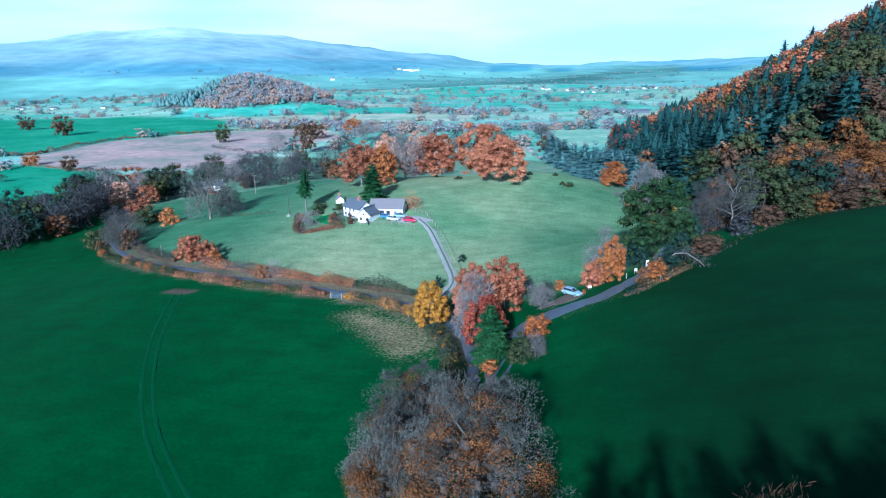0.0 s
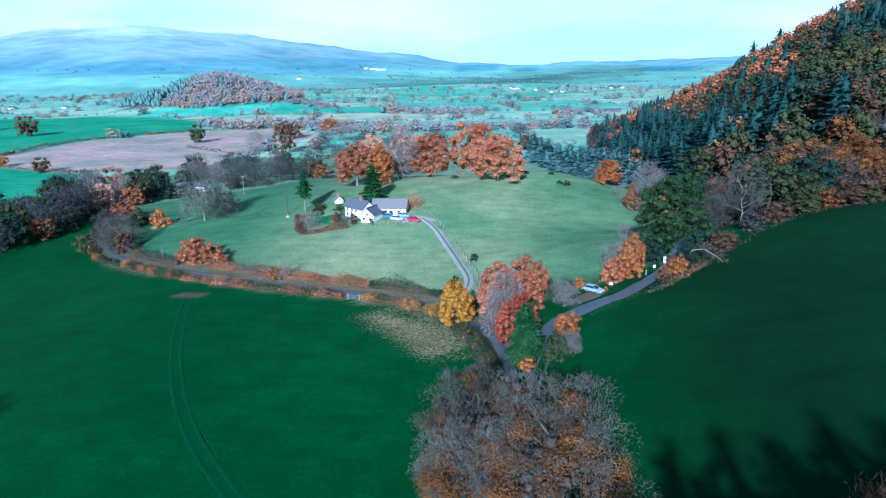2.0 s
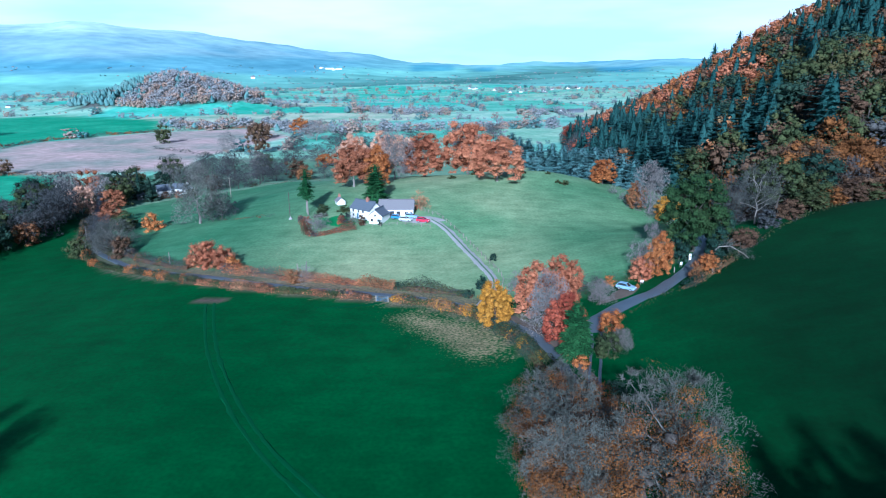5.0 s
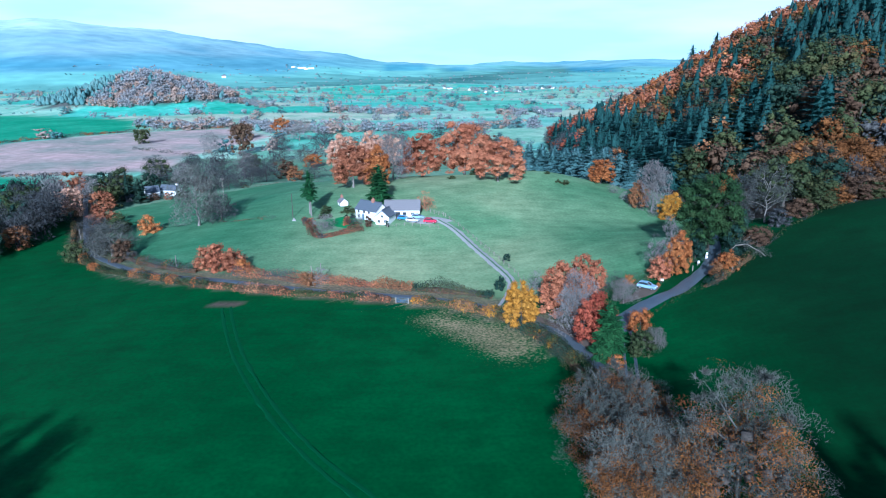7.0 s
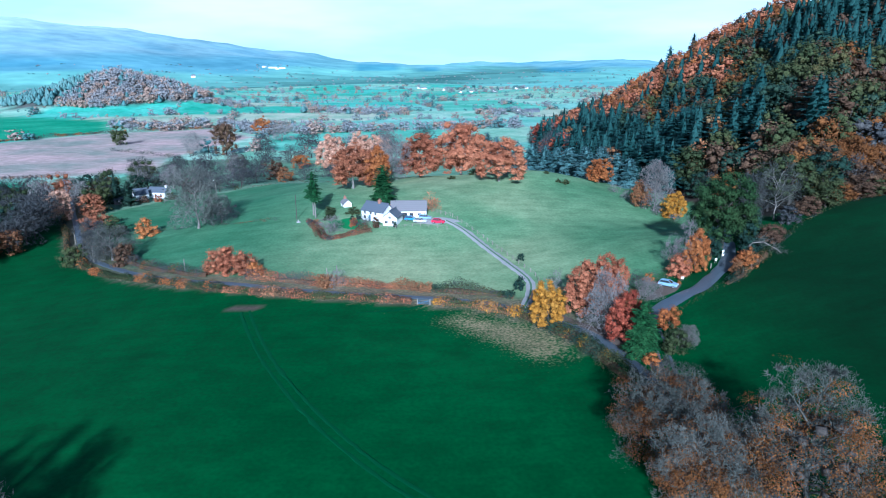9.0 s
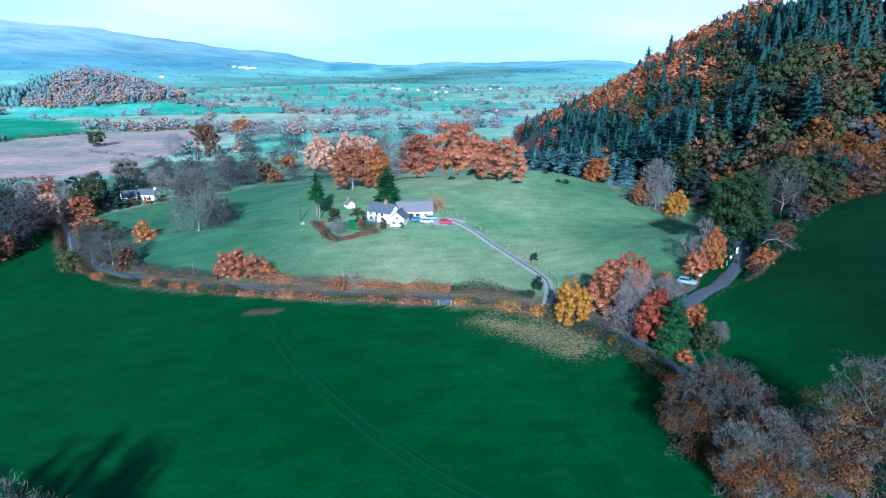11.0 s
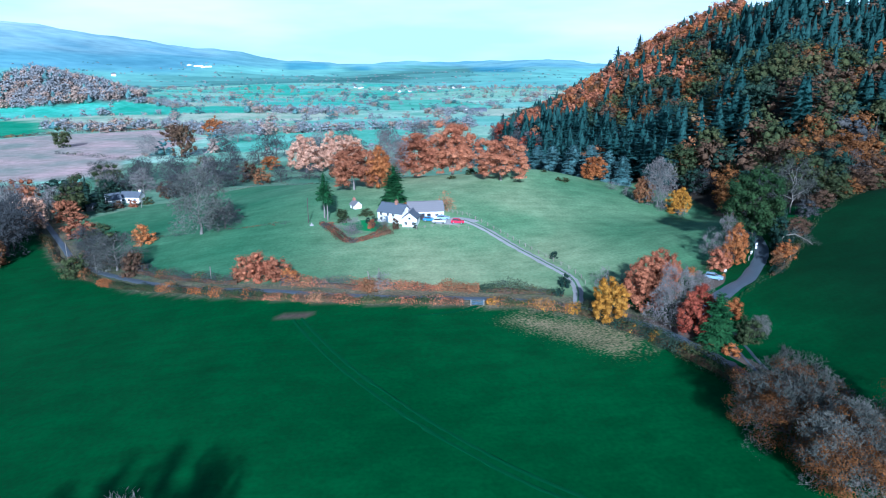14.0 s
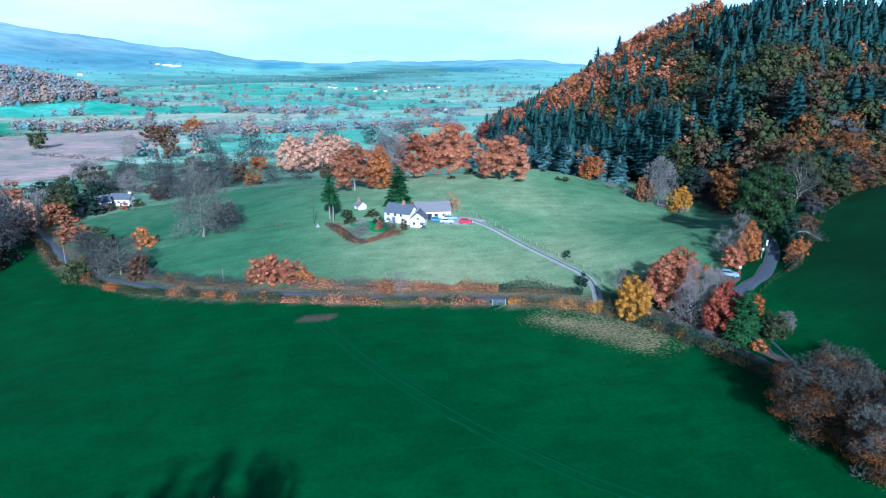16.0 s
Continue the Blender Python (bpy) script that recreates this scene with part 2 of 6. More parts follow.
ground_verge = grained("drive grass", (0.05, 0.12, 0.06), (0.12, 0.2, 0.11), 0.8)
ground_worn = grained("worn grass", (0.006, 0.054, 0.017), (0.011, 0.067, 0.024), 0.3, spec=0.05)


# ---- meshes ----
def mesh_of(name, v, faces, mat, smooth_shade=False):
    """A mesh from an array of corners and an array of four-cornered faces."""
    v, faces = np.asarray(v, np.float32).reshape(-1, 3), np.asarray(faces, np.int32).reshape(-1, 4)
    me = bpy.data.meshes.new(name)
    me.vertices.add(len(v))
    me.vertices.foreach_set("co", v.ravel())
    me.loops.add(faces.size)
    me.loops.foreach_set("vertex_index", faces.ravel())
    me.polygons.add(len(faces))
    me.polygons.foreach_set("loop_start", np.arange(0, faces.size, 4, dtype=np.int32))
    if smooth_shade:
        me.polygons.foreach_set("use_smooth", np.ones(len(faces), bool))
    me.update(calc_edges=True)
    me.materials.append(mat)
    return me


def from_bm(name, bm, mat):
    me = bpy.data.meshes.new(name)
    bmesh.ops.recalc_face_normals(bm, faces=bm.faces)
    bm.to_mesh(me)
    bm.free()
    me.materials.append(mat)
    return me


def thing(name, label, category, group="", x=0.0, y=0.0, turn=0.0, z=None, kind=""):
    ob = new(name)
    ob.matrix_basis = pose(x, y, float(ground_height(x, y)) if z is None else z, 0, 0, turn)
    return tagged(ob, label, category, group, kind)


def part(name, data, parent, label="", m=None, kind=""):
    ob = new(name, data)
    ob.parent = parent
    if m is not None:
        ob.matrix_basis = m
    return tagged(ob, label, kind=kind)


def structure(name, data, label, category):
    return tagged(new(name, data), label, category, kind="structure")


def box(bm, x0, y0, z0, x1, y1, z1, bevel=0.0):
    r = bmesh.ops.create_cube(bm, size=1, matrix=Matrix.Translation(((x0 + x1) / 2, (y0 + y1) / 2, (z0 + z1) / 2))
                              @ Matrix.Diagonal((x1 - x0, y1 - y0, z1 - z0, 1)))
    if bevel:
        edges = {e for v in r["verts"] for e in v.link_edges}
        bmesh.ops.bevel(bm, geom=list(edges), offset=bevel, segments=2, affect="EDGES")


def boxes(name, rows, mat, bevel=0.0):
    bm = bmesh.new()
    for r in rows:
        box(bm, *r, bevel=bevel)
    return from_bm(name, bm, mat)


def cylinder(bm, p, q, r0, r1, sides=10):
    p, q = Vector(p), Vector(q)
    m = Matrix.Translation((p + q) / 2) @ (q - p).to_track_quat("Z", "Y").to_matrix().to_4x4()
    bmesh.ops.create_cone(bm, cap_ends=True, segments=sides, radius1=r0, radius2=r1, depth=(q - p).length, matrix=m)


def rods(name, rows, mat, sides=8):
    bm = bmesh.new()
    for p, q, r0, r1 in rows:
        cylinder(bm, p, q, r0, r1, sides)
    return from_bm(name, bm, mat)


def glide(points, step=2.0):
    """A smooth line through the points, at even steps."""
    p = np.array(points, float)
    p = np.vstack([2 * p[0] - p[1], p, 2 * p[-1] - p[-2]])
    out = []
    for i in range(1, len(p) - 2):
        n = max(2, int(np.linalg.norm(p[i + 1] - p[i]) / step))
        for s in np.arange(n) / n:
            out.append(0.5 * (2 * p[i] + (p[i + 1] - p[i - 1]) * s + (2 * p[i - 1] - 5 * p[i] + 4 * p[i + 1] - p[i + 2]) * s * s
                              + (3 * p[i] - p[i - 1] - 3 * p[i + 1] + p[i + 2]) * s ** 3))
    return np.array(out + [p[-2]])


def sideways(line):
    t = np.gradient(line, axis=0)
    t /= np.linalg.norm(t, axis=1)[:, None]
    return np.stack([-t[:, 1], t[:, 0]], 1)


def ribbon(name, points, width, mat, lift=0.08, offset=0.0, ragged=0.25, seed=1, dome=0.05):
    """A strip of road that follows the ground, slightly domed, with uneven edges."""
    rng = np.random.RandomState(seed)
    width = width if isinstance(width, tuple) else (width, width)
    line = glide(points, 1.5)
    s = sideways(line)
    n, across = len(line), np.linspace(-0.5, 0.5, 7)
    v = np.zeros((n, 7, 3))
    for j, u in enumerate(across):
        w = u * np.linspace(*width, n) + offset + (rng.randn(n) * ragged * 0.5 if j in (0, 6) else 0)
        xy = line + s * np.reshape(np.broadcast_to(w, (n,)), (n, 1))
        v[:, j, :2] = xy
        v[:, j, 2] = ground_height(xy[:, 0], xy[:, 1]) + lift + dome * (1 - (2 * u) ** 2) - (dome * 2 if j in (0, 6) else 0)
    i, j = np.meshgrid(np.arange(n - 1), np.arange(6), indexing="ij")
    k = i * 7 + j
    return mesh_of(name, v, np.stack([k, k + 7, k + 8, k + 1], -1)[..., ::-1], mat, True)


# ---- plants ----
def tubes(segs, sides=5):
    """Tapered tubes for rows of x0 y0 z0 x1 y1 z1 r0 r1."""
    s = np.array(segs, float)
    p, q, r0, r1 = s[:, :3], s[:, 3:6], s[:, 6], s[:, 7]
    d = q - p
    d /= np.linalg.norm(d, axis=1)[:, None] + 1e-9
    ref = np.where(np.abs(d[:, 2:3]) > 0.9, [[1.0, 0, 0]], [[0, 0, 1.0]])
    u = np.cross(d, ref)
    u /= np.linalg.norm(u, axis=1)[:, None] + 1e-9
    w = np.cross(d, u)
    ang = np.arange(sides) * 2 * np.pi / sides
    ring = u[:, None] * np.cos(ang)[None, :, None] + w[:, None] * np.sin(ang)[None, :, None]
    v = np.concatenate([p[:, None] + ring * r0[:, None, None], q[:, None] + ring * r1[:, None, None]], 1)
    b = (np.arange(len(s)) * 2 * sides)[:, None]
    k = np.arange(sides)[None]
    f = np.stack([b + k, b + (k + 1) % sides, b + sides + (k + 1) % sides, b + sides + k], -1)
    return v.reshape(-1, 3), f.reshape(-1, 4)


def blades(p, axis, normal, length, width):
    """Kite-shaped leaves: from p along the axis."""
    axis = axis / (np.linalg.norm(axis, axis=1)[:, None] + 1e-9)
    side = np.cross(axis, normal)
    side /= np.linalg.norm(side, axis=1)[:, None] + 1e-9
    length, width = np.broadcast_to(length, (len(p),))[:, None], np.broadcast_to(width, (len(p),))[:, None]
    m = p + axis * length * 0.5
    v = np.stack([p, m + side * width * 0.5, p + axis * length, m - side * width * 0.5], 1)
    return v.reshape(-1, 3), np.arange(4 * len(p)).reshape(-1, 4)


def joined(pieces):
    vs, fs, n = [], [], 0
    for v, f in pieces:
        vs.append(v)
        fs.append(f + n)
        n += len(v)
    return np.concatenate(vs), np.concatenate(fs)


def directions(rng, n):
    d = rng.randn(n, 3)
    return d / np.linalg.norm(d, axis=1)[:, None]


def limbs(rng, height, radius, fork=0.28, stout=0.022, levels=3, spread=1.0, arms=7):
    """A trunk that forks into limbs and boughs: rows for tubes, and the ends of the last ones."""
    rows, tips = [], []
    r = height * stout
    axis = [np.zeros(3)]
    for i in range(5):
        axis.append(np.array([rng.randn() * 0.012 * height, rng.randn() * 0.012 * height, height * (0.12 + 0.14 * i)]))
    for i in range(5):
        rows.append([*axis[i], *axis[i + 1], r * (1.45 if i == 0 else 1 - 0.16 * i), r * (0.84 - 0.16 * i)])

    def grow(p, d, length, rad, level):
        q = p
        for _ in range(2):
            d = d + rng.randn(3) * 0.2 + np.array([0, 0, 0.10])
            d /= np.linalg.norm(d)
            nxt = q + d * length * 0.5
            rows.append([*q, *nxt, rad, rad * 0.7])
            q, rad = nxt, rad * 0.7
        if level == 0:
            tips.append((q, d))
            return
        for _ in range(3):
            e = d + rng.randn(3) * 0.62
            grow(q, e / np.linalg.norm(e), length * rng.uniform(0.5, 0.68), rad * 0.75, level - 1)

    for i in range(arms):
        h = height * (fork + (0.68 - fork) * i / arms)
        k = min(int(max(h / height - 0.12, 0) / 0.14), 4)
        a = i * 2.4 + rng.uniform(-0.4, 0.4)
        tilt = 0.25 + 1.0 * i / arms
        d = np.array([math.cos(a) * spread, math.sin(a) * spread, tilt])
        base = axis[k] + (axis[k + 1] - axis[k]) * 0.5
        base[2] = h
        grow(base, d / np.linalg.norm(d), radius * rng.uniform(0.40, 0.54), r * 0.42, levels - 1)
    return rows, tips


def ball_grid(n):
    """Corners and faces of a cube with n squares to an edge, blown up to a ball."""
    seen, corners, faces = {}, [], []

    def corner(p):
        if p not in seen:
            seen[p] = len(corners)
            q = np.array(p, float) / n * 2 - 1
            corners.append(q / np.linalg.norm(q))
        return seen[p]

    for axis in range(3):
        for side in (0, n):
            for i in range(n):
                for j in range(n):
                    quad = []
                    for di, dj in ((0, 0), (1, 0), (1, 1), (0, 1)):
                        p = [0, 0, 0]
                        p[axis], p[(axis + 1) % 3], p[(axis + 2) % 3] = side, i + di, j + dj
                        quad.append(corner(tuple(p)))
                    faces.append(quad if side else quad[::-1])
    return np.array(corners), np.array(faces)


GRID = {1: ball_grid(1), 2: ball_grid(2)}


def crown_points(rng, leaves, lobes, hollow=0.26, fill=0.0, fine=2):
    """Points on the outsides of many overlapping boughs that fill a unit dome, with their outward ways, and the boughs' lumpy insides."""
    k = np.arange(lobes)
    up = 1 - 1.55 * (k + 0.5) / lobes + rng.uniform(-0.1, 0.1, lobes)
    turn = k * 2.39996 + rng.uniform(-0.5, 0.5, lobes)
    wave = rng.uniform(0, 6.283, 3)
    swell = 0.88 + 0.09 * np.sin(2 * turn + wave[0]) + 0.07 * np.sin(3 * turn + wave[1] + 2 * up)
    reach = swell * np.where(rng.rand(lobes) < 0.34, rng.uniform(0.35, 0.62, lobes), rng.uniform(0.70, 0.92, lobes))
    wide = np.sqrt(np.clip(1 - np.clip(up, -0.2, 1) ** 2, 0.05, 1)) * np.where(up < -0.3, 0.86, 1)
    c = np.column_stack([wide * np.cos(turn) * reach, wide * np.sin(turn) * reach, up * reach])
    lr = 1.55 / math.sqrt(lobes) * rng.uniform(0.75, 1.25, lobes)
    which = rng.choice(lobes, leaves, p=lr ** 2 / (lr ** 2).sum())
    n = directions(rng, leaves)
    n[:, 2] = np.where(rng.rand(leaves) < 0.6, np.abs(n[:, 2]), n[:, 2])
    squash = np.array([1.06, 1.06, 0.68])
    p = c[which] + n * (lr[which] * rng.uniform(0.62, 1.24, leaves))[:, None] * squash
    keep = np.linalg.norm(p, axis=1) > hollow
    p, n = p[keep], n[keep]
    k = np.percentile(np.hypot(p[:, 0], p[:, 1]), 94)
    lo, hi = np.percentile(p[:, 2], (1, 99))

    def fitted(q):
        q = q / [k, k, 1]
        q[:, 2] = np.clip((q[:, 2] - lo) / (hi - lo) * 2 - 1, -1.02, 1.1)
        return q

    inside = None
    if fill:
        bv, bf = GRID[fine]
        turned = np.linalg.qr(rng.randn(lobes, 3, 3))[0]
        v = c[:, None] + (bv[None] @ turned) * (lr[:, None] * fill * rng.uniform(0.7, 1.25, (lobes, len(bv))))[..., None] * squash
        inside = fitted(v.reshape(-1, 3)), (bf[None] + (np.arange(lobes) * len(bv))[:, None, None]).reshape(-1, 4)
    return fitted(p), n, inside


def foliage(rng, height, radius, low, leaves, size, lobes=16, droop=0.0, loose=0.38, fill=0.56, fine=2):
    """Leaves on the outsides of leafy boughs: uneven, with gaps."""
    p, n, inside = crown_points(rng, leaves, lobes, 0.26, fill, fine)
    span, lift = np.array([radius, radius, height * (1 - low) / 2]), np.array([0, 0, height * (1 + low) / 2])
    p = p * span + lift
    face = n + directions(rng, len(n)) * loose + np.array([0, 0, 0.15])
    axis = np.cross(face, directions(rng, len(n))) - np.array([0, 0, droop])
    s = size * rng.uniform(0.6, 1.35, len(n))
    cards = blades(p, axis, face, s, s * 0.85)
    return joined([cards, (inside[0] * span + lift, inside[1])]) if inside else cards


def spray(rng, height, radius, low, count, length, width, lobes=18):
    """Fine bare twigs all over a rounded crown, pointing out and up."""
    p, n, _ = crown_points(rng, count, lobes, 0.2)
    out = p / (np.linalg.norm(p, axis=1)[:, None] + 1e-6)
    p = p * [radius, radius, height * (1 - low) / 2] + [0, 0, height * (1 + low) / 2]
    axis = out * 0.55 + n * 0.4 + directions(rng, len(p)) * 0.95 + np.array([0, 0, 0.25])
    L = length * rng.uniform(0.5, 1.4, len(p))
    return blades(p - axis * L[:, None] * 0.4, axis, directions(rng, len(p)), L, width)


def twigs(rng, tips, count, length, width):
    p = np.repeat(np.array([t[0] for t in tips]), count, 0)
    d = np.repeat(np.array([t[1] for t in tips]), count, 0)
    a = d + rng.randn(len(p), 3) * 0.75 + np.array([0, 0, 0.2])
    p = p - d * length * rng.uniform(0, 0.9, len(p))[:, None] + rng.randn(len(p), 3) * length * 0.12
    return blades(p, a, rng.randn(len(p), 3), length * rng.uniform(0.5, 1.3, len(p)), width)


def conifer_parts(rng, height, radius, start, layers, arms, sprays=3, dense=0.62):
    """Whorls of drooping boughs, each a fan of needled sprays, round a close-grown middle."""
    t = np.linspace(0, 1, layers) ** 0.95
    ps, ax, nm, ln, wd = [], [], [], [], []
    for i, u in enumerate(t):
        z = height * (start + (0.985 - start) * u)
        reach = radius * ((1 - u) ** 0.47 * 0.95 + 0.05) * rng.uniform(0.72, 1.14)
        n = max(4, int(arms * (1 - 0.4 * u)))
        for k in range(n):
            a = 2 * math.pi * (k + rng.uniform(-0.35, 0.35)) / n + i * 1.1
            out = np.array([math.cos(a), math.sin(a), 0.25 - 0.62 * (1 - u) + rng.randn() * 0.08])
            L = reach * rng.uniform(0.62, 1.2)
            if rng.rand() < 0.06:
                continue
            for j in range(sprays):
                hand = 0 if j == 0 else 1 if j % 2 else -1
                b = out + np.array([-math.sin(a), math.cos(a), 0]) * hand * rng.uniform(0.6, 1.1) - np.array([0, 0, 0.2 * abs(hand)])
                s = L * (0.3 if j == 0 else 0.18 + 0.74 * ((j + 1) // 2) / (sprays / 2 + 0.6))
                ps.append(np.array([0, 0, z]) + out * s)
                ax.append(b)
                nm.append(np.array([0, 0, 1.0]) + rng.randn(3) * 0.3)
                long = (L - s) * rng.uniform(0.8, 1.1) if j == 0 else (0.25 * L + 0.5 * (L - s)) * rng.uniform(0.7, 1.1)
                ln.append(long)
                wd.append(long * (0.34 if sprays > 6 else 0.42))
    ps, ax, nm = np.array(ps), np.array(ax), np.array(nm)
    crown = blades(ps, ax, nm, np.array(ln), np.array(wd))
    top = height * 0.97
    rings, sides = max(5, layers // 2), 8
    v = np.zeros((rings, sides, 3))
    for i in range(rings):
        u = i / (rings - 1)
        r = radius * (dense * (1 - u) ** 0.7 + 0.015) * rng.uniform(0.5, 1.3, sides) * (0.55 if i == 0 else 1)
        ang = 2 * np.pi * (np.arange(sides) + 0.5 * (i % 2)) / sides
        v[i] = np.column_stack([r * np.cos(ang), r * np.sin(ang), height * (start + (0.95 - start) * u) + rng.randn(sides) * radius * 0.06])
    i, j = np.meshgrid(np.arange(rings - 1), np.arange(sides), indexing="ij")
    f = np.stack([i * sides + j, i * sides + (j + 1) % sides, (i + 1) * sides + (j + 1) % sides, (i + 1) * sides + j], -1).reshape(-1, 4)
    crown = joined([crown, (v.reshape(-1, 3), f)])
    trunk = tubes([[0, 0, 0, 0, 0, height * 0.4, height * 0.017, height * 0.011], [0, 0, height * 0.4, 0, 0, top, height * 0.011, 0.02]], 7)
    return trunk, crown


def hedge(name, points, width, height, leaf, label, seed, per_metre=150, size=0.24, gaps=0.0, group="hedges along the lanes", second="dusk", third="dusk"):
    """A hedge along a line: woody stems inside, leaves over them, an uneven top, a second plant grown through it."""
    rng = np.random.RandomState(seed)
    line = glide(points, 1.0)
    s = sideways(line)
    n = len(line)
    line = line + s * np.interp(np.arange(n), np.arange(0, n + 9, 5), rng.randn(len(np.arange(0, n + 9, 5))) * 0.22)[:, None]
    swell = 0.5 + 0.6 * np.interp(np.arange(n), np.arange(0, n + 7, 3), rng.rand(len(np.arange(0, n + 7, 3))))
    swell = swell + 0.75 * np.interp(np.arange(n), np.arange(0, n + 13, 6), rng.rand(len(np.arange(0, n + 13, 6))) ** 4)
    if gaps:
        swell *= np.where(np.interp(np.arange(n), np.arange(0, n + 13, 6), rng.rand(len(np.arange(0, n + 13, 6)))) < gaps, 0.45, 1)
    g = ground_height(line[:, 0], line[:, 1])
    at = np.array([line[0, 0], line[0, 1], g[0]])
    root = tagged(new(name), label, "hedge", group)
    root.matrix_basis = Matrix.Translation([float(q) for q in at])
    prof = np.array([[-0.5, -0.06], [-0.46, 0.5], [-0.24, 0.84], [0.24, 0.84], [0.46, 0.5], [0.5, -0.06]])
    v = np.zeros((n, 6, 3))
    for j, (u, h) in enumerate(prof):
        v[:, j, :2] = line + s * (u * width * 0.36 * swell)[:, None]
        v[:, j, 2] = g + h * height * (0.42 if per_metre > 50 else 0.22) * swell
    i, j = np.meshgrid(np.arange(n - 1), np.arange(5), indexing="ij")
    k = i * 6 + j
    if per_metre > 50:
        part("woody_core", mesh_of("woody_core", v - at, np.stack([k, k + 1, k + 7, k + 6], -1), LEAF["brown" if per_metre > 50 else "dusk"]), root)
    m = int(n * per_metre)
    idx = rng.randint(0, n - 1, m)
    f = rng.rand(m)
    ang = rng.uniform(0, math.pi, m)
    rad = rng.uniform(0.72, 1.2, m)
    c = line[idx] + (line[idx + 1] - line[idx]) * f[:, None]
    xy = c + s[idx] * (np.cos(ang) * rad * width * 0.5 * swell[idx])[:, None]
    z = ground_height(xy[:, 0], xy[:, 1]) + np.maximum(np.sin(ang) ** 0.7 * rad * height * swell[idx] - size * 0.3, 0.02)
    p = np.column_stack([xy, z]) - at
    nrm = np.column_stack([s[idx] * np.cos(ang)[:, None], np.sin(ang)]) + directions(rng, m) * 0.6
    L = size * rng.uniform(0.6, 1.6, m)
    drift = np.interp(idx + f, np.arange(0, n + 9, 3), rng.rand(len(np.arange(0, n + 9, 3)))) + rng.randn(m) * 0.16
    for label2, mask, mat in (("leafage", drift < 0.45, leaf), ("mixed_growth", (drift >= 0.45) & (drift < 0.68), second), ("bare_growth", drift >= 0.68, third)):
        if mask.sum() > 4:
            part(label2, mesh_of(label2, *blades(p[mask], np.cross(nrm[mask], directions(rng, int(mask.sum()))), nrm[mask], L[mask] * (1.0 if mat != "dusk" else 1.7), L[mask] * (0.8 if mat != "dusk" else 0.3)), LEAF[mat]), root, kind="stuff")
    return root


# ---- ground ----
LANE = [(-262, 345), (-236, 305), (-206, 256), (-183, 219), (-172, 201), (-160, 186), (-144, 171), (-132, 161.5), (-118, 152.5), (-96, 145), (-78, 141),
        (-57, 137.5), (-44, 134.5), (-36, 130.5), (-28.4, 123.6), (-22, 115.3), (-18.4, 104.5), (-16.8, 97), (-15.5, 86), (-13, 70), (-6, 40), (4, 0), (10, -40)]


def within(x, y, poly):
    inside = np.zeros(np.shape(x), bool)
    for (ax, ay), (bx, by) in zip(poly, poly[1:] + poly[:1]):
        if ay != by:
            inside ^= ((ay > y) != (by > y)) & (x < (bx - ax) * (y - ay) / (by - ay) + ax)
    return inside


PASTURE = [(-176, 206), (-150, 178), (-118, 156), (-78, 146), (-35, 137), (-16, 132), (12, 146), (31, 178), (34, 214), (18, 268), (-10, 318), (-45, 322), (-75, 318), (-100, 310), (-125, 302), (-150, 293), (-180, 284), (-194, 254)]
ROUGH = [(-57, 127), (-42, 114), (-30, 101), (-26, 105), (-27, 115), (-33, 123), (-42, 127), (-52, 129)]
PLOUGH = [(-384, 368), (-309, 346), (-248, 357), (-226, 375), (-240, 430), (-222, 560), (-281, 640), (-370, 586), (-424, 508), (-416, 411)]
WEST_FIELD = [(-244, 300), (-240, 262), (-224, 222), (-226, 205), (-228, 150), (-460, 120), (-460, 330), (-384, 366), (-309, 344), (-270, 330)]
SHEEP_FIELD = [(-430, 420), (-436, 515), (-372, 600), (-420, 720), (-640, 830), (-900, 780), (-800, 560), (-560, 430)]
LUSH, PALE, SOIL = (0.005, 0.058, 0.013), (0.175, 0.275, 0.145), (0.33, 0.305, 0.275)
LITTER, MEADOW, DIMMED_BANK = (0.03, 0.028, 0.022), (0.045, 0.28, 0.15), (0.0025, 0.026, 0.007)
TURN, CELL_X, CELL_Y = 0.32, 175.0, 125.0
# valley field colours, made lighter and bluer to paint in distance haze
HAZY_FIELDS = [(0.14, 0.43, 0.31), (0.09, 0.40, 0.28), (0.26, 0.48, 0.36), (0.24, 0.45, 0.32), (0.11, 0.44, 0.33), (0.33, 0.45, 0.33), (0.20, 0.46, 0.37)]


def field_cell(x, y):
    u, v = x * math.cos(TURN) + y * math.sin(TURN), y * math.cos(TURN) - x * math.sin(TURN)
    u = u + 30 * np.sin(v / 210)
    v = v + 24 * np.sin(u / 260)
    j = np.floor(v / CELL_Y)
    return np.floor((u + 70 * np.sin(j * 2.3)) / CELL_X), j


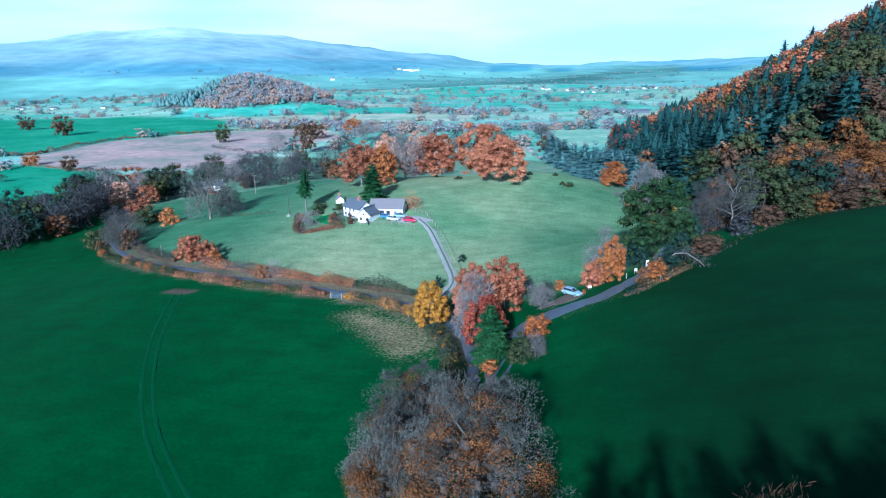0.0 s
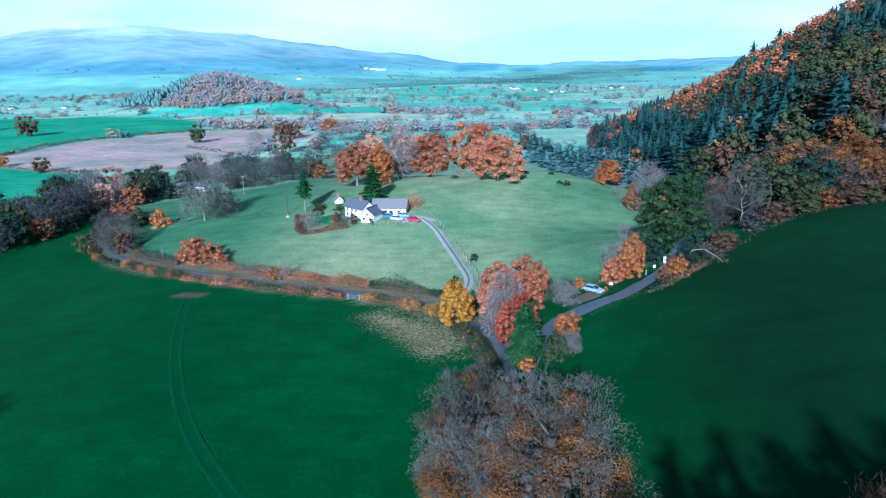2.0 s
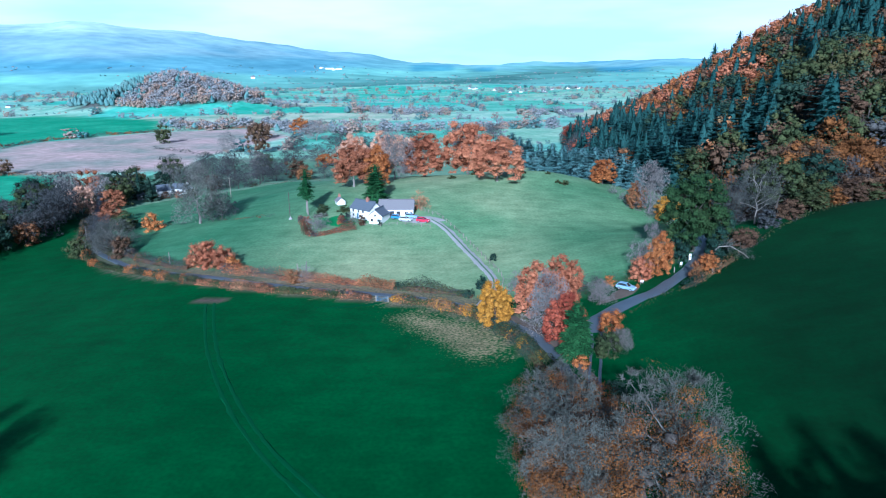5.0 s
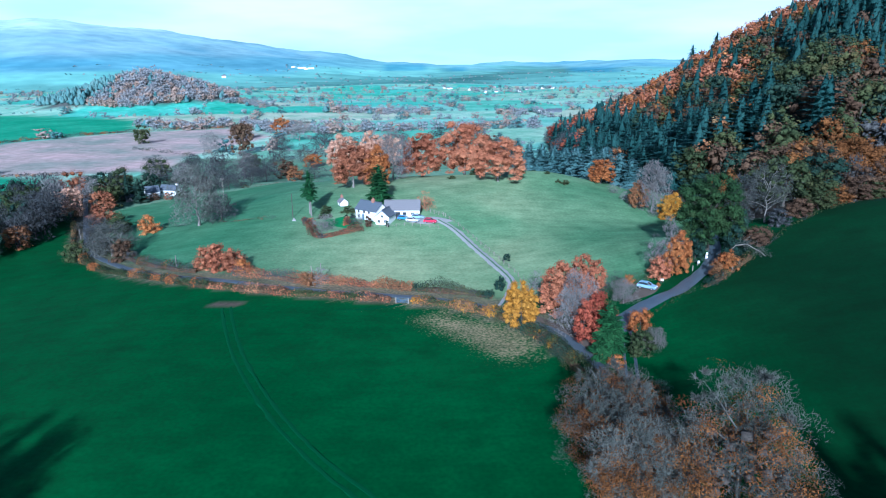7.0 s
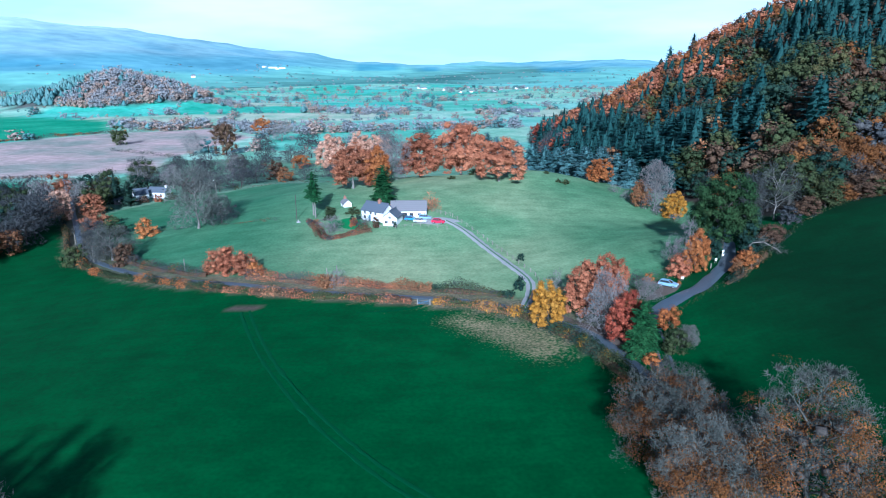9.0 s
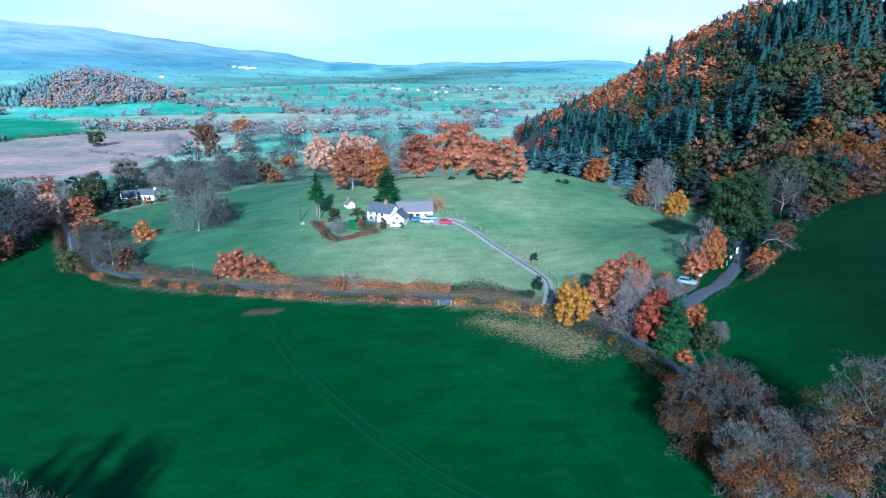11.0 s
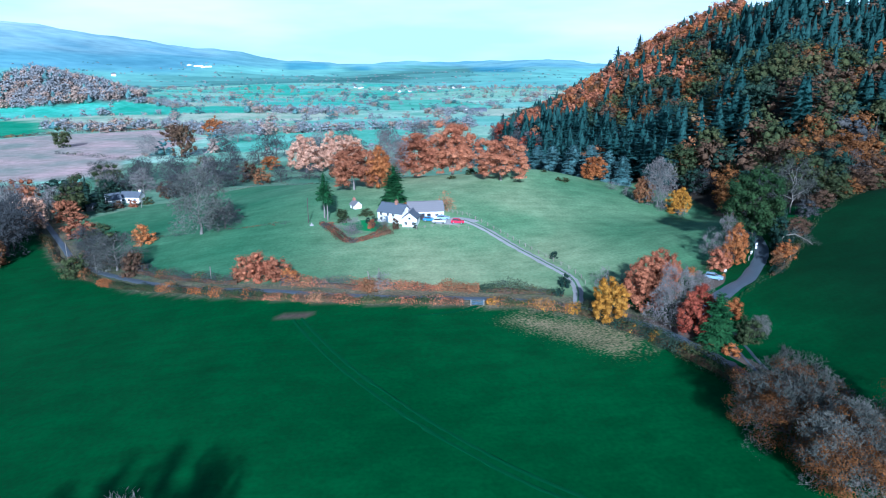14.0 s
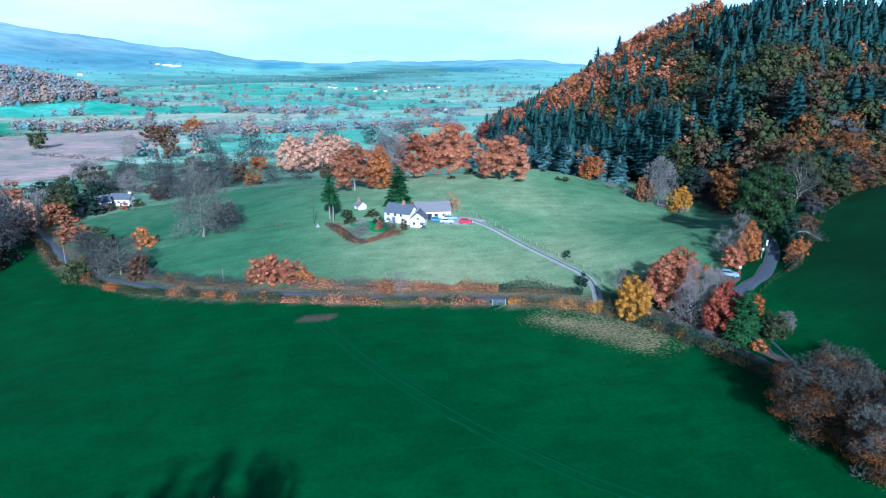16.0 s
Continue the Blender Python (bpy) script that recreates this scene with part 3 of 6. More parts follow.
def crop_tint(x, y):
    i, j = field_cell(x, y)
    pick = np.floor(np.abs(np.sin(i * 12.9 + j * 78.2) * 4375.5)).astype(int) % len(HAZY_FIELDS)
    c = np.array(HAZY_FIELDS)[pick]
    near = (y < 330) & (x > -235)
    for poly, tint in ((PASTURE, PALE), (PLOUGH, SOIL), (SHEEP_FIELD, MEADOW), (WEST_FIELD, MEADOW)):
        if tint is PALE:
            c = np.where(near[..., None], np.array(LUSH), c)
            c = np.where(((x > -235) & (y > 250) & (y < 420) & (x < 10))[..., None], np.array((0.13, 0.25, 0.16)), c)
        soft = sum(within(x + dx, y + dy, poly) * 1.0 for dx, dy in ((0, 0), (3.2, 1.6), (-3.2, -1.6), (1.6, -3.2), (-1.6, 3.2)))[..., None] / 5
        c = c * (1 - soft) + np.array(tint) * soft
    # pasture tint darkens to west and east: vignette painted into the grass
    west = within(x, y, PASTURE)[..., None] * smooth(-62, -118, x)[..., None]
    c = c * (1 - west) + np.array((0.06, 0.17, 0.085)) * west
    east = within(x, y, PASTURE)[..., None] * smooth(-34, -4, x)[..., None] * 0.75
    c = c * (1 - east) + np.array((0.065, 0.18, 0.085)) * east
    # east field darkens in its grass colour, standing in for lens vignette
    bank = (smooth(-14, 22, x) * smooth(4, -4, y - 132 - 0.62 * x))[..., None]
    c = c * (1 - bank) + np.array(DIMMED_BANK) * bank
    c = np.where((np.hypot((x + 96) / 3.4, (y - 132.3) / 1.8) < 1)[..., None], np.array((0.11, 0.08, 0.07)), c)
    beside = np.full(np.shape(x), 1e9)
    for px, py in glide(LANE, 4.0):
        beside = np.minimum(beside, np.hypot(x - px, y - py))
    c = np.where(((beside < 5.0) & (y > 104))[..., None], np.array((0.075, 0.085, 0.055)), c)
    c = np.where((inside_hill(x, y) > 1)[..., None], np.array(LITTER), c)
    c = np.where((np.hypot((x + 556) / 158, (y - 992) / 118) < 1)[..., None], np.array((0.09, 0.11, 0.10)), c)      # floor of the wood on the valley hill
    reach = ((0, 0), (3.2, 1.6), (-3.2, -1.6), (1.6, -3.2), (-1.6, 3.2), (6, 2), (-6, -2), (2, -5), (-2, 5))
    straw = sum(within(x + dx, y + dy, ROUGH) * 1.0 for dx, dy in reach) / 9
    straw = np.maximum(straw, 0.32 * within(x, y, PASTURE) * smooth(205, 175, y) * smooth(-112, -88, x) * smooth(-10, -30, x))
    straw = np.maximum(straw, 0.6 * (beside < 6.0) * (y > 112))
    for px, py in glide([(-57, 131.5), (-62, 129), (-70, 127.5), (-80, 127)], 1.0):
        straw = np.maximum(straw, 0.2 * (np.hypot(x - px, y - py) < 1.8))
    return np.concatenate([c, straw[..., None]], -1)


def stretch_axis(lo, hi, step, end0, end1, growth):
    mid = list(np.arange(lo, hi, step))
    a, s = [lo], step
    while a[-1] > end0:
        s *= growth
        a.append(a[-1] - s)
    b, s = [mid[-1]], step
    while b[-1] < end1:
        s *= growth
        b.append(b[-1] + s)
    return np.array(a[:0:-1] + mid + b[1:])


def sheet(name, gx, gy, height, tint, mat):
    X, Y = np.meshgrid(gx, gy)
    v = np.stack([X, Y, height(X, Y)], -1)
    n, m = X.shape
    i, j = np.meshgrid(np.arange(n - 1), np.arange(m - 1), indexing="ij")
    k = i * m + j
    me = mesh_of(name, v, np.stack([k, k + 1, k + m + 1, k + m], -1), mat, True)
    layer = me.color_attributes.new("crop", "FLOAT_COLOR", "POINT")
    layer.data.foreach_set("color", tint(X, Y).astype(np.float32).ravel())
    return me


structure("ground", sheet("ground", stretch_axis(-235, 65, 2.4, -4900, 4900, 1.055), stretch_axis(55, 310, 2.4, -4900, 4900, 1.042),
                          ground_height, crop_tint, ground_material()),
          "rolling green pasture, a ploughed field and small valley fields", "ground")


def far_height(x, y):
    r, b = np.hypot(x + 40, y), np.degrees(np.arctan2(x + 40, y))
    top = np.interp(b, [-180, -75, -52, -40, -34, -26, -20, -14, -9, -4, 2, 8, 13, 18, 24, 60, 180], FAR_TOPS)
    z = ground_height(x, y) + top * smooth(1900, 4300, r)
    z = z + smooth(2100, 2900, r) * (1 - smooth(3900, 4300, r)) * 11 * np.sin(x / 260 + np.sin(y / 340)) * np.sin(y / 300)
    return z + 2.0 * (smooth(2000, 2200, r) - 0.8) + smooth(3600, 4200, r) * (6 * np.sin(b * 0.9) + 3 * np.sin(b * 2.7 + 1))


def far_sheet():
    ang, rad = np.radians(np.linspace(-75, 60, 190)), np.concatenate([np.linspace(1950, 4300, 60), np.linspace(4360, 4850, 8)])
    A, R = np.meshgrid(ang, rad)
    X, Y = R * np.sin(A) - 40, R * np.cos(A)
    n, m = X.shape
    Z = far_height(X, Y) - 60 * smooth(4350, 4850, R)
    i, j = np.meshgrid(np.arange(n - 1), np.arange(m - 1), indexing="ij")
    k = i * m + j
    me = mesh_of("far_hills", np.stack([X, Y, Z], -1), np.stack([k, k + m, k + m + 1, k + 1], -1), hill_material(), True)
    bearing = np.degrees(A)
    fi, fj = field_cell(X * 0.6, Y * 0.6)
    pick = np.abs(np.sin(fi * 12.9 + fj * 78.2))
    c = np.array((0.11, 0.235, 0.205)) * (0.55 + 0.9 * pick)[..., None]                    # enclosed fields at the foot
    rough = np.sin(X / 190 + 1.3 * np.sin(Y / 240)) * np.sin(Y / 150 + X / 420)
    # haze is painted by height: deep blue low down, paler towards the crest
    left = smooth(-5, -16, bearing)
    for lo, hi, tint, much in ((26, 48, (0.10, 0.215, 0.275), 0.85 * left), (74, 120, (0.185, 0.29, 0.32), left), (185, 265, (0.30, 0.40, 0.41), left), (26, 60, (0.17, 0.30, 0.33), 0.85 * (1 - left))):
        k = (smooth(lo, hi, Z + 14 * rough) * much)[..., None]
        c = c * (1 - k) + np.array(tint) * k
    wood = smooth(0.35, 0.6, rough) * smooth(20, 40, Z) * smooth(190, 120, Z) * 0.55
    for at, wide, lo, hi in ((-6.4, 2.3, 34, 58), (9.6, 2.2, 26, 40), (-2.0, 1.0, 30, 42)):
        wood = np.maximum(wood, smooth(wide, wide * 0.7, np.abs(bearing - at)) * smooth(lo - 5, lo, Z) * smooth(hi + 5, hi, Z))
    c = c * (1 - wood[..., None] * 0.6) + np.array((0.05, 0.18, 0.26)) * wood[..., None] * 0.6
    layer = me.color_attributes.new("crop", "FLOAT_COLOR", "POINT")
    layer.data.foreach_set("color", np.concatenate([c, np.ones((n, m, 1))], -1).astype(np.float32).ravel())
    return me


structure("backdrop", far_sheet(), "long moorland hills across the valley, tinted haze-blue", "hills")

# ---- roads ----
ROAD = [(-11.0, 112.5), (-9.6, 117.5), (-6.4, 121), (-2.4, 123.9), (3.6, 127.0), (6.4, 129.8), (10, 133.5), (14, 139), (17, 146), (20, 156), (26, 176)]
DRIVE = [(-33.5, 130), (-31, 138), (-30.5, 146), (-34, 156.5), (-38, 166.5), (-42.5, 177), (-46.5, 185), (-51, 191)]
structure("road_lane", ribbon("lane", LANE, 2.2, ASPHALT, 0.06), "narrow grey asphalt lane between hedges", "lane")
structure("road_junction", ribbon("junction", ROAD, (4.6, 1.5), ASPHALT, 0.09, seed=2), "grey worn side road climbing to the wood", "road")
structure("road_drive", ribbon("drive", DRIVE, 2.3, GRAVEL, 0.09, seed=4), "gravel farm drive with two wheel tracks", "drive")
structure("drive_verge", ribbon("drive_verge", DRIVE, 0.7, ground_verge, 0.11, ragged=0.3, seed=5), "grass strip down the middle of the drive", "grass")
structure("track_left_rut", ribbon("rut_a", [(-10.3, 114), (-10.8, 108), (-12, 100.8), (-13.2, 91.6), (-12.5, 82), (-10, 70)], 0.55, ASPHALT, 0.07, -0.85, 0.1, 6), "pale wheel rut of a farm track", "track")
structure("track_right_rut", ribbon("rut_b", [(-10.3, 114), (-10.8, 108), (-12, 100.8), (-13.2, 91.6), (-12.5, 82), (-10, 70)], 0.55, ASPHALT, 0.07, 0.85, 0.1, 7), "pale wheel rut of a farm track", "track")


def patch(name, cx, cy, rx, ry, mat, lift, seed, turn=0.0):
    """A flat spread of gravel or earth with a ragged rim."""
    rng = np.random.RandomState(seed)
    rings, sides = 6, 40
    edge = 1 + 0.22 * np.interp(np.arange(sides), np.arange(0, sides + 5, 4), np.resize(rng.randn(10), 12)[:len(np.arange(0, sides + 5, 4))])
    v = []
    for r in range(rings + 1):
        for k in range(sides):
            a = 2 * math.pi * k / sides
            px, py = rx * r / rings * edge[k] * math.cos(a), ry * r / rings * edge[k] * math.sin(a)
            v.append((cx + px * math.cos(turn) - py * math.sin(turn), cy + px * math.sin(turn) + py * math.cos(turn)))
    v = np.array(v)
    z = ground_height(v[:, 0], v[:, 1]) + lift - np.repeat(np.arange(rings + 1) == rings, sides) * 0.12
    f = [(r * sides + k, r * sides + (k + 1) % sides, (r + 1) * sides + (k + 1) % sides, (r + 1) * sides + k) for r in range(rings) for k in range(sides)]
    return mesh_of(name, np.column_stack([v, z]), np.array(f)[:, ::-1], mat, True)


structure("road_mouth", patch("road_mouth", -9.4, 118.2, 4.4, 2.6, ASPHALT, 0.075, 6, 0.55), "wide worn asphalt mouth of the side road", "road")
structure("yard", patch("yard", -55.2, 190.9, 6.6, 3.2, GRAVEL, 0.10, 3, -0.1), "pale gravel farmyard before the house", "yard")
structure("layby", patch("layby", -3.5, 128.6, 5, 2.0, EARTH, 0.05, 5, 0.5), "bare earth pull-in beside the road", "lay-by")
structure("gate_track", ribbon("gate_track", [(-55.6, 132.8), (-60, 130.6), (-65, 129.4), (-70, 128.8)], (1.3, 0.4), ground_worn, 0.03, 0.0, 0.3, 12, 0.01), "worn earth track from the gate into the field", "track")
structure("lane_bank", ribbon("lane_bank", [(-27, 124), (-21.5, 115.5), (-17.3, 106), (-15, 98), (-13.5, 90)], 2.2, EARTH, 0.04, 1.0, 0.5, 8), "leaf-strewn earth bank along the lane", "bank")
structure("wheel_marks", ribbon("wheel_marks", [(-95, 130), (-91, 121), (-84, 107), (-74, 91), (-64, 78), (-53, 67), (-40, 56)], 0.7, ground_worn, 0.03, -0.9, 0.22, 9, 0.01), "faint wheel marks worn across the grass", "track")
structure("twin_wheel_marks", ribbon("twin_wheel_marks", [(-95, 130), (-91, 121), (-84, 107), (-74, 91), (-64, 78), (-53, 67), (-40, 56)], 0.7, ground_worn, 0.03, 0.9, 0.22, 10, 0.01), "faint wheel marks worn across the grass", "track")


# ---- trees: one of each kind, then copies ----
def scatter(step, x0, x1, y0, y1, seed):
    rng = np.random.RandomState(seed)
    gx, gy = np.meshgrid(np.arange(x0, x1, step), np.arange(y0, y1, step))
    x = gx.ravel() + (rng.rand(gx.size) - 0.5) * step * 0.95
    y = gy.ravel() + (rng.rand(gx.size) - 0.5) * step * 0.95
    return x, y, rng


def tree_data(kind, seed):
    """Trunk and crown of a tree, with the height and radius that it was grown to."""
    rng = np.random.RandomState(seed)
    if kind == "spruce_far_thin":
        return 20.0, 6.0, *conifer_parts(rng, 20.0, 6.0, 0.05, 9, 7, 4, 0.42)
    if kind == "spruce_far":
        return 20.0, 6.0, *conifer_parts(rng, 20.0, 6.0, 0.05, 12, 8, 5, 0.40)
    if kind == "spruce":
        return 20.0, 6.0, *conifer_parts(rng, 20.0, 6.0, 0.05, 17, 9, 6, 0.42)
    if kind == "fir":
        return 20.0, 6.0, *conifer_parts(rng, 20.0, 6.0, 0.04, 30, 12, 9, 0.6)
    if kind == "pine":
        return 16.0, 2.9, *conifer_parts(rng, 16.0, 2.9, 0.46, 20, 8, 7, 0.42)
    if kind == "bare":
        h, r = 14.0, 6.0
        rows, tips = limbs(rng, h, r, 0.2, 0.016, 3, 1.0, 9)
        return h, r, tubes(rows, 4), joined([twigs(rng, tips, 24, 1.0, 0.055), spray(rng, h, r, 0.14, 2200, 0.8, 0.055)])
    if kind == "half_bare":
        h, r = 15.0, 7.5
        rows, tips = limbs(rng, h, r, 0.18, 0.022, 3, 1.1, 10)
        return h, r, tubes(rows, 5), joined([twigs(rng, tips, 14, 1.2, 0.08), spray(rng, h, r, 0.06, 5600, 0.95, 0.12, 30)])
    if kind == "broad":
        h, r = 15.0, 7.5
        rows, _ = limbs(rng, h, r * 0.72, 0.14, 0.024, 2, 1.1, 8)
        return h, r, tubes(rows, 5), foliage(rng, h, r, 0.13, 17000, 0.32, 130, loose=0.75, fill=0.6)
    if kind == "upright":
        h, r = 13.0, 4.6
        rows, _ = limbs(rng, h, r * 0.8, 0.12, 0.018, 2, 0.7, 7)
        return h, r, tubes(rows, 5), foliage(rng, h, r, 0.08, 12000, 0.26, 130, loose=0.75, fill=0.6)
    if kind == "mid":
        h, r = 13.0, 4.9
        rows, _ = limbs(rng, h, r * 0.7, 0.14, 0.018, 1, 0.8, 6)
        return h, r, tubes(rows, 4), foliage(rng, h, r, 0.06, 2200, 0.40, 48, loose=0.7, fill=0.64, fine=1)
    if kind == "mid_bare":
        h, r = 14.0, 6.5
        rows, _ = limbs(rng, h, r, 0.18, 0.02, 2, 1.0, 8)
        return h, r, tubes(rows, 4), spray(rng, h, r, 0.06, 1700, 1.15, 0.21, 24)
    if kind == "bush":
        h, r = 4.0, 2.4
        return h, r, tubes([[0, 0, 0, 0.1, 0, 2, 0.08, 0.05], [0, 0, 0.5, 0.6, 0.3, 2.2, 0.06, 0.03]], 4), foliage(rng, h, r, -0.2, 700, 0.28, 14)
    if kind == "scrub":
        h, r = 4.0, 2.4
        rows, _ = limbs(rng, h, r, 0.06, 0.016, 1, 1.0, 6)
        return h, r, tubes(rows, 4), spray(rng, h, r, -0.1, 800, 0.75, 0.05, 14)
    if kind.startswith("wood"):
        h, r = 12.0, 5.0
        if kind == "wood_thin":
            return h, r, tubes([[0, 0, 0, 0, 0, 8, 0.3, 0.12]], 3), foliage(rng, h, r, 0.04, 190, 1.0, 12, 0, 0.5, 0.58, 1)
        return h, r, tubes([[0, 0, 0, 0, 0, 8, 0.3, 0.12]], 4), foliage(rng, h, r, 0.04, 420, 0.68, 16, 0, 0.5, 0.58, 1)
    h, r = 4.0, 2.4                                                     # shrub
    rows, _ = limbs(rng, h, r * 0.8, 0.06, 0.02, 2, 1.0, 6)
    return h, r, tubes(rows, 4), foliage(rng, h, r, -0.15, 2800, 0.17, 36, loose=0.7)


PROTO = {}


def proto(kind, leaf, seed):
    key = (kind, leaf, seed)
    if key not in PROTO:
        h, r, (tv, tf), (cv, cf) = tree_data(kind, seed)
        bark = PALE_BARK if leaf in ("grey", "peach", "twig") or kind == "pine" or (kind == "broad" and leaf in ("beech", "russet")) else BARK
        PROTO[key] = (h, r, mesh_of("trunk", tv, tf, bark), mesh_of("crown", cv, cf, LEAF[leaf], True))
    return PROTO[key]


CATEGORY = {"spruce": "conifer", "fir": "conifer", "pine": "pine", "shrub": "shrub", "bush": "shrub", "scrub": "shrub"}


def plant(name, kind, leaf, x, y, height, width, label, group="", seed=1, turn=None, sink=0.15):
    h, r, trunk, crown = proto(kind, leaf, seed)
    ob = tagged(new(name), label, CATEGORY.get(kind, "tree"), group)
    turn = (x * 37.7 + y * 17.3) % 360 if turn is None else turn
    s = width / (2 * r)
    ob.matrix_basis = pose(x, y, float(ground_height(x, y)) - sink, 0, 0, turn) @ Matrix.Diagonal((s, s, height / h, 1))
    part("trunk", trunk, ob)
    part("crown", crown, ob, kind="stuff")
    return ob


# beeches and other trees round the farm
G = "trees round the farm"
plant("beech_tree", "broad", "beech", -31.4, 234.4, 16, 18.5, "wide copper beech in full autumn leaf on the knoll", G, 2)
plant("beech_tree", "broad", "beech", -62, 260, 17.5, 18.5, "copper beech on a grassy bank behind the farm", G, 3)
plant("beech_tree", "broad", "beech", -44.8, 276, 22.5, 22, "tall copper beech behind two others on the rise", G, 4)
plant("oak_tree", "broad", "russet", -86, 236, 16.5, 16, "rust-red oak beside the farm garden", G, 5)
plant("oak_tree", "upright", "orange", -77, 236, 15, 11, "orange oak growing against a larger one", G, 2)
plant("ash_tree", "half_bare", "grey", -73, 252, 19.5, 15, "tall bare grey ash behind the farmhouse", G, 2)
plant("spruce_tree", "fir", "fir", -72, 209, 13.5, 10.5, "dark green spruce behind the farmhouse", G, 2)
plant("pine_tree", "pine", "fir", -94.4, 203, 15.6, 6.4, "tall pine with a bare trunk in the garden corner", G, 1)
plant("pine_tree", "pine", "fir", -93.2, 200.2, 13.2, 5.4, "slim pine with a bare trunk in the garden corner", G, 2)
for x, y, h, w, s in ((-118, 372, 21, 19, 2), (-103, 380, 22, 16, 3), (-94, 392, 19, 15, 4)):
    plant("poplar_tree", "upright", "peach", x, y, h, w, "pale peach-coloured tree catching the sun beyond the rise", "pale trees beyond the rise", s)
plant("cherry_tree", "scrub", "beech", -55.8, 200.2, 6.2, 6.6, "small orange-leaved tree at the end of the barn", G, 2)

# hedge oak, lane-side trees and the left-hand wood
G = "trees along the lane"
plant("hedge_oak", "half_bare", "twig", -134, 206, 20.5, 19, "big old bare oak in the field hedge", G, 3)
plant("thorn_bush", "half_bare", "dusk", -127, 208.5, 9, 11, "bare thorn beside the old oak", G, 4)
plant("maple_bush", "shrub", "orange", -153, 208, 6.5, 8, "round orange bush in the field hedge", G, 3)
plant("lane_tree", "half_bare", "twig", -151.5, 182, 10.5, 14, "bare grey tree in the bend of the lane", G, 2)
plant("lane_tree", "half_bare", "dusk", -158, 187, 9.5, 11, "bare purple-grey tree in the bend of the lane", G, 3)
plant("lane_bush", "shrub", "brown", -145, 176.5, 6.5, 7, "brown bush beside the lane", G, 4)
plant("lane_bush", "shrub", "olive", -163.5, 182.5, 6.5, 8, "dark olive bush on the lane corner", G, 5)
plant("lane_tree", "mid", "russet", -181, 228, 8.5, 11, "orange tree leaning over the lane", G, 3)
plant("lane_tree", "half_bare", "dusk", -165, 196, 11, 10, "bare bluish tree beside the lane", G, 5)
plant("lane_bush", "shrub", "olive", -169, 217, 7, 12, "broad olive bush by the field corner", G, 6)
for x, y, h, w, leaf, seed in ((-110.5, 157.2, 6.0, 7.6, "russet", 8), (-106.6, 156.6, 7.0, 8.4, "beech", 5), (-102.6, 154.8, 5.2, 7.0, "russet", 3), (-99.2, 152.6, 3.4, 5.4, "orange", 4)):
    plant("orange_thicket", "shrub", leaf, x, y, h, w, "orange and brown thicket in the lane hedge", G, seed)
plant("hedge_shrub", "scrub", "grey", -77.5, 144.6, 4.5, 5, "bare grey hedge shrub by a pole", G, 3)
plant("hedge_shrub", "bush", "rust", -80, 144.2, 3.6, 4.5, "rust-brown hedge shrub by a pole", G, 3)
WOOD = "trees in the stream wood"
rng = np.random.RandomState(11)
LEFT_WOOD = [(-196, 178, 13, 13, "dusk"), (-203, 172, 14, 14, "green"), (-199, 189, 13, 13, "green"), (-207, 184, 15, 13, "dusk"), (-197, 202, 12.5, 13, "dusk"),
             (-207, 199, 14, 13, "olive"), (-195, 199, 8, 9, "rust"), (-204, 216, 13, 12, "green"), (-212, 210, 14, 13, "dusk"), (-203, 231, 16, 14, "dusk"),
             (-214, 226, 15, 13, "olive"), (-222, 240, 15, 14, "dusk"), (-232, 252, 15, 13, "green"), (-214, 250, 17, 11, "grey"), (-207, 262, 14, 12, "grey"),
             (-206, 246, 12, 11, "peach"), (-198, 262, 14, 11, "olive"), (-192, 275, 12, 10, "green"), (-226, 268, 15, 12, "dusk"), (-226, 282, 14, 13, "russet"),
             (-234, 274, 13, 13, "dusk"), (-222, 200, 14, 14, "dusk"), (-230, 216, 14, 14, "green"), (-212, 166, 13, 14, "dusk"), (-215, 186, 15, 14, "olive"),
             (-199, 278, 16, 6, "green"), (-202, 266, 11, 9, "brown"), (-197, 255, 9, 10, "russet"), (-213, 300, 12, 11, "brown"), (-203, 308, 11, 10, "grey")]
for i, (x, y, h, w, leaf) in enumerate(LEFT_WOOD):
    kind = "mid_bare" if leaf in ("dusk", "grey") else ("spruce" if leaf == "green" and w < 12 else "mid")
    words = {"dusk": "bare bluish-grey tree", "grey": "bare grey tree", "green": "dark evergreen tree", "olive": "dull green tree", "orange": "orange-leaved tree",
             "peach": "pale orange-leaved tree", "brown": "brown-leaved tree", "rust": "rust-leaved tree", "russet": "russet-leaved tree"}[leaf]
    plant("wood_tree", kind, leaf, x, y, h, w, words + " in the wood along the stream", WOOD, 2 + i % 3)
x, y, rng = scatter(11.5, -320, -186, 150, 335, 17)
k = within(x, y, [(-228, 150), (-200, 152), (-192, 172), (-192, 205), (-205, 240), (-200, 300), (-236, 300), (-240, 262), (-222, 222)])
line = glide(LANE, 3.0)
for a, b in zip(x[k], y[k]):
    if min(math.hypot(a - p, b - q) for p, q in line) < 6.5 or min(math.hypot(a - p[0], b - p[1]) for p in LEFT_WOOD) < 6:
        continue
    leaf = ("dusk", "green", "dusk", "green", "olive", "dusk", "green", "dusk")[rng.randint(8)]
    plant("wood_tree", "mid_bare" if leaf == "dusk" else "mid", leaf, a, b, rng.uniform(10, 15), rng.uniform(12, 16),
          {"dusk": "bare bluish-grey tree", "green": "dark evergreen tree", "olive": "dull green tree", "orange": "orange-leaved tree", "brown": "brown-leaved tree"}[leaf] + " in the wood along the stream", WOOD, 2 + rng.randint(3))
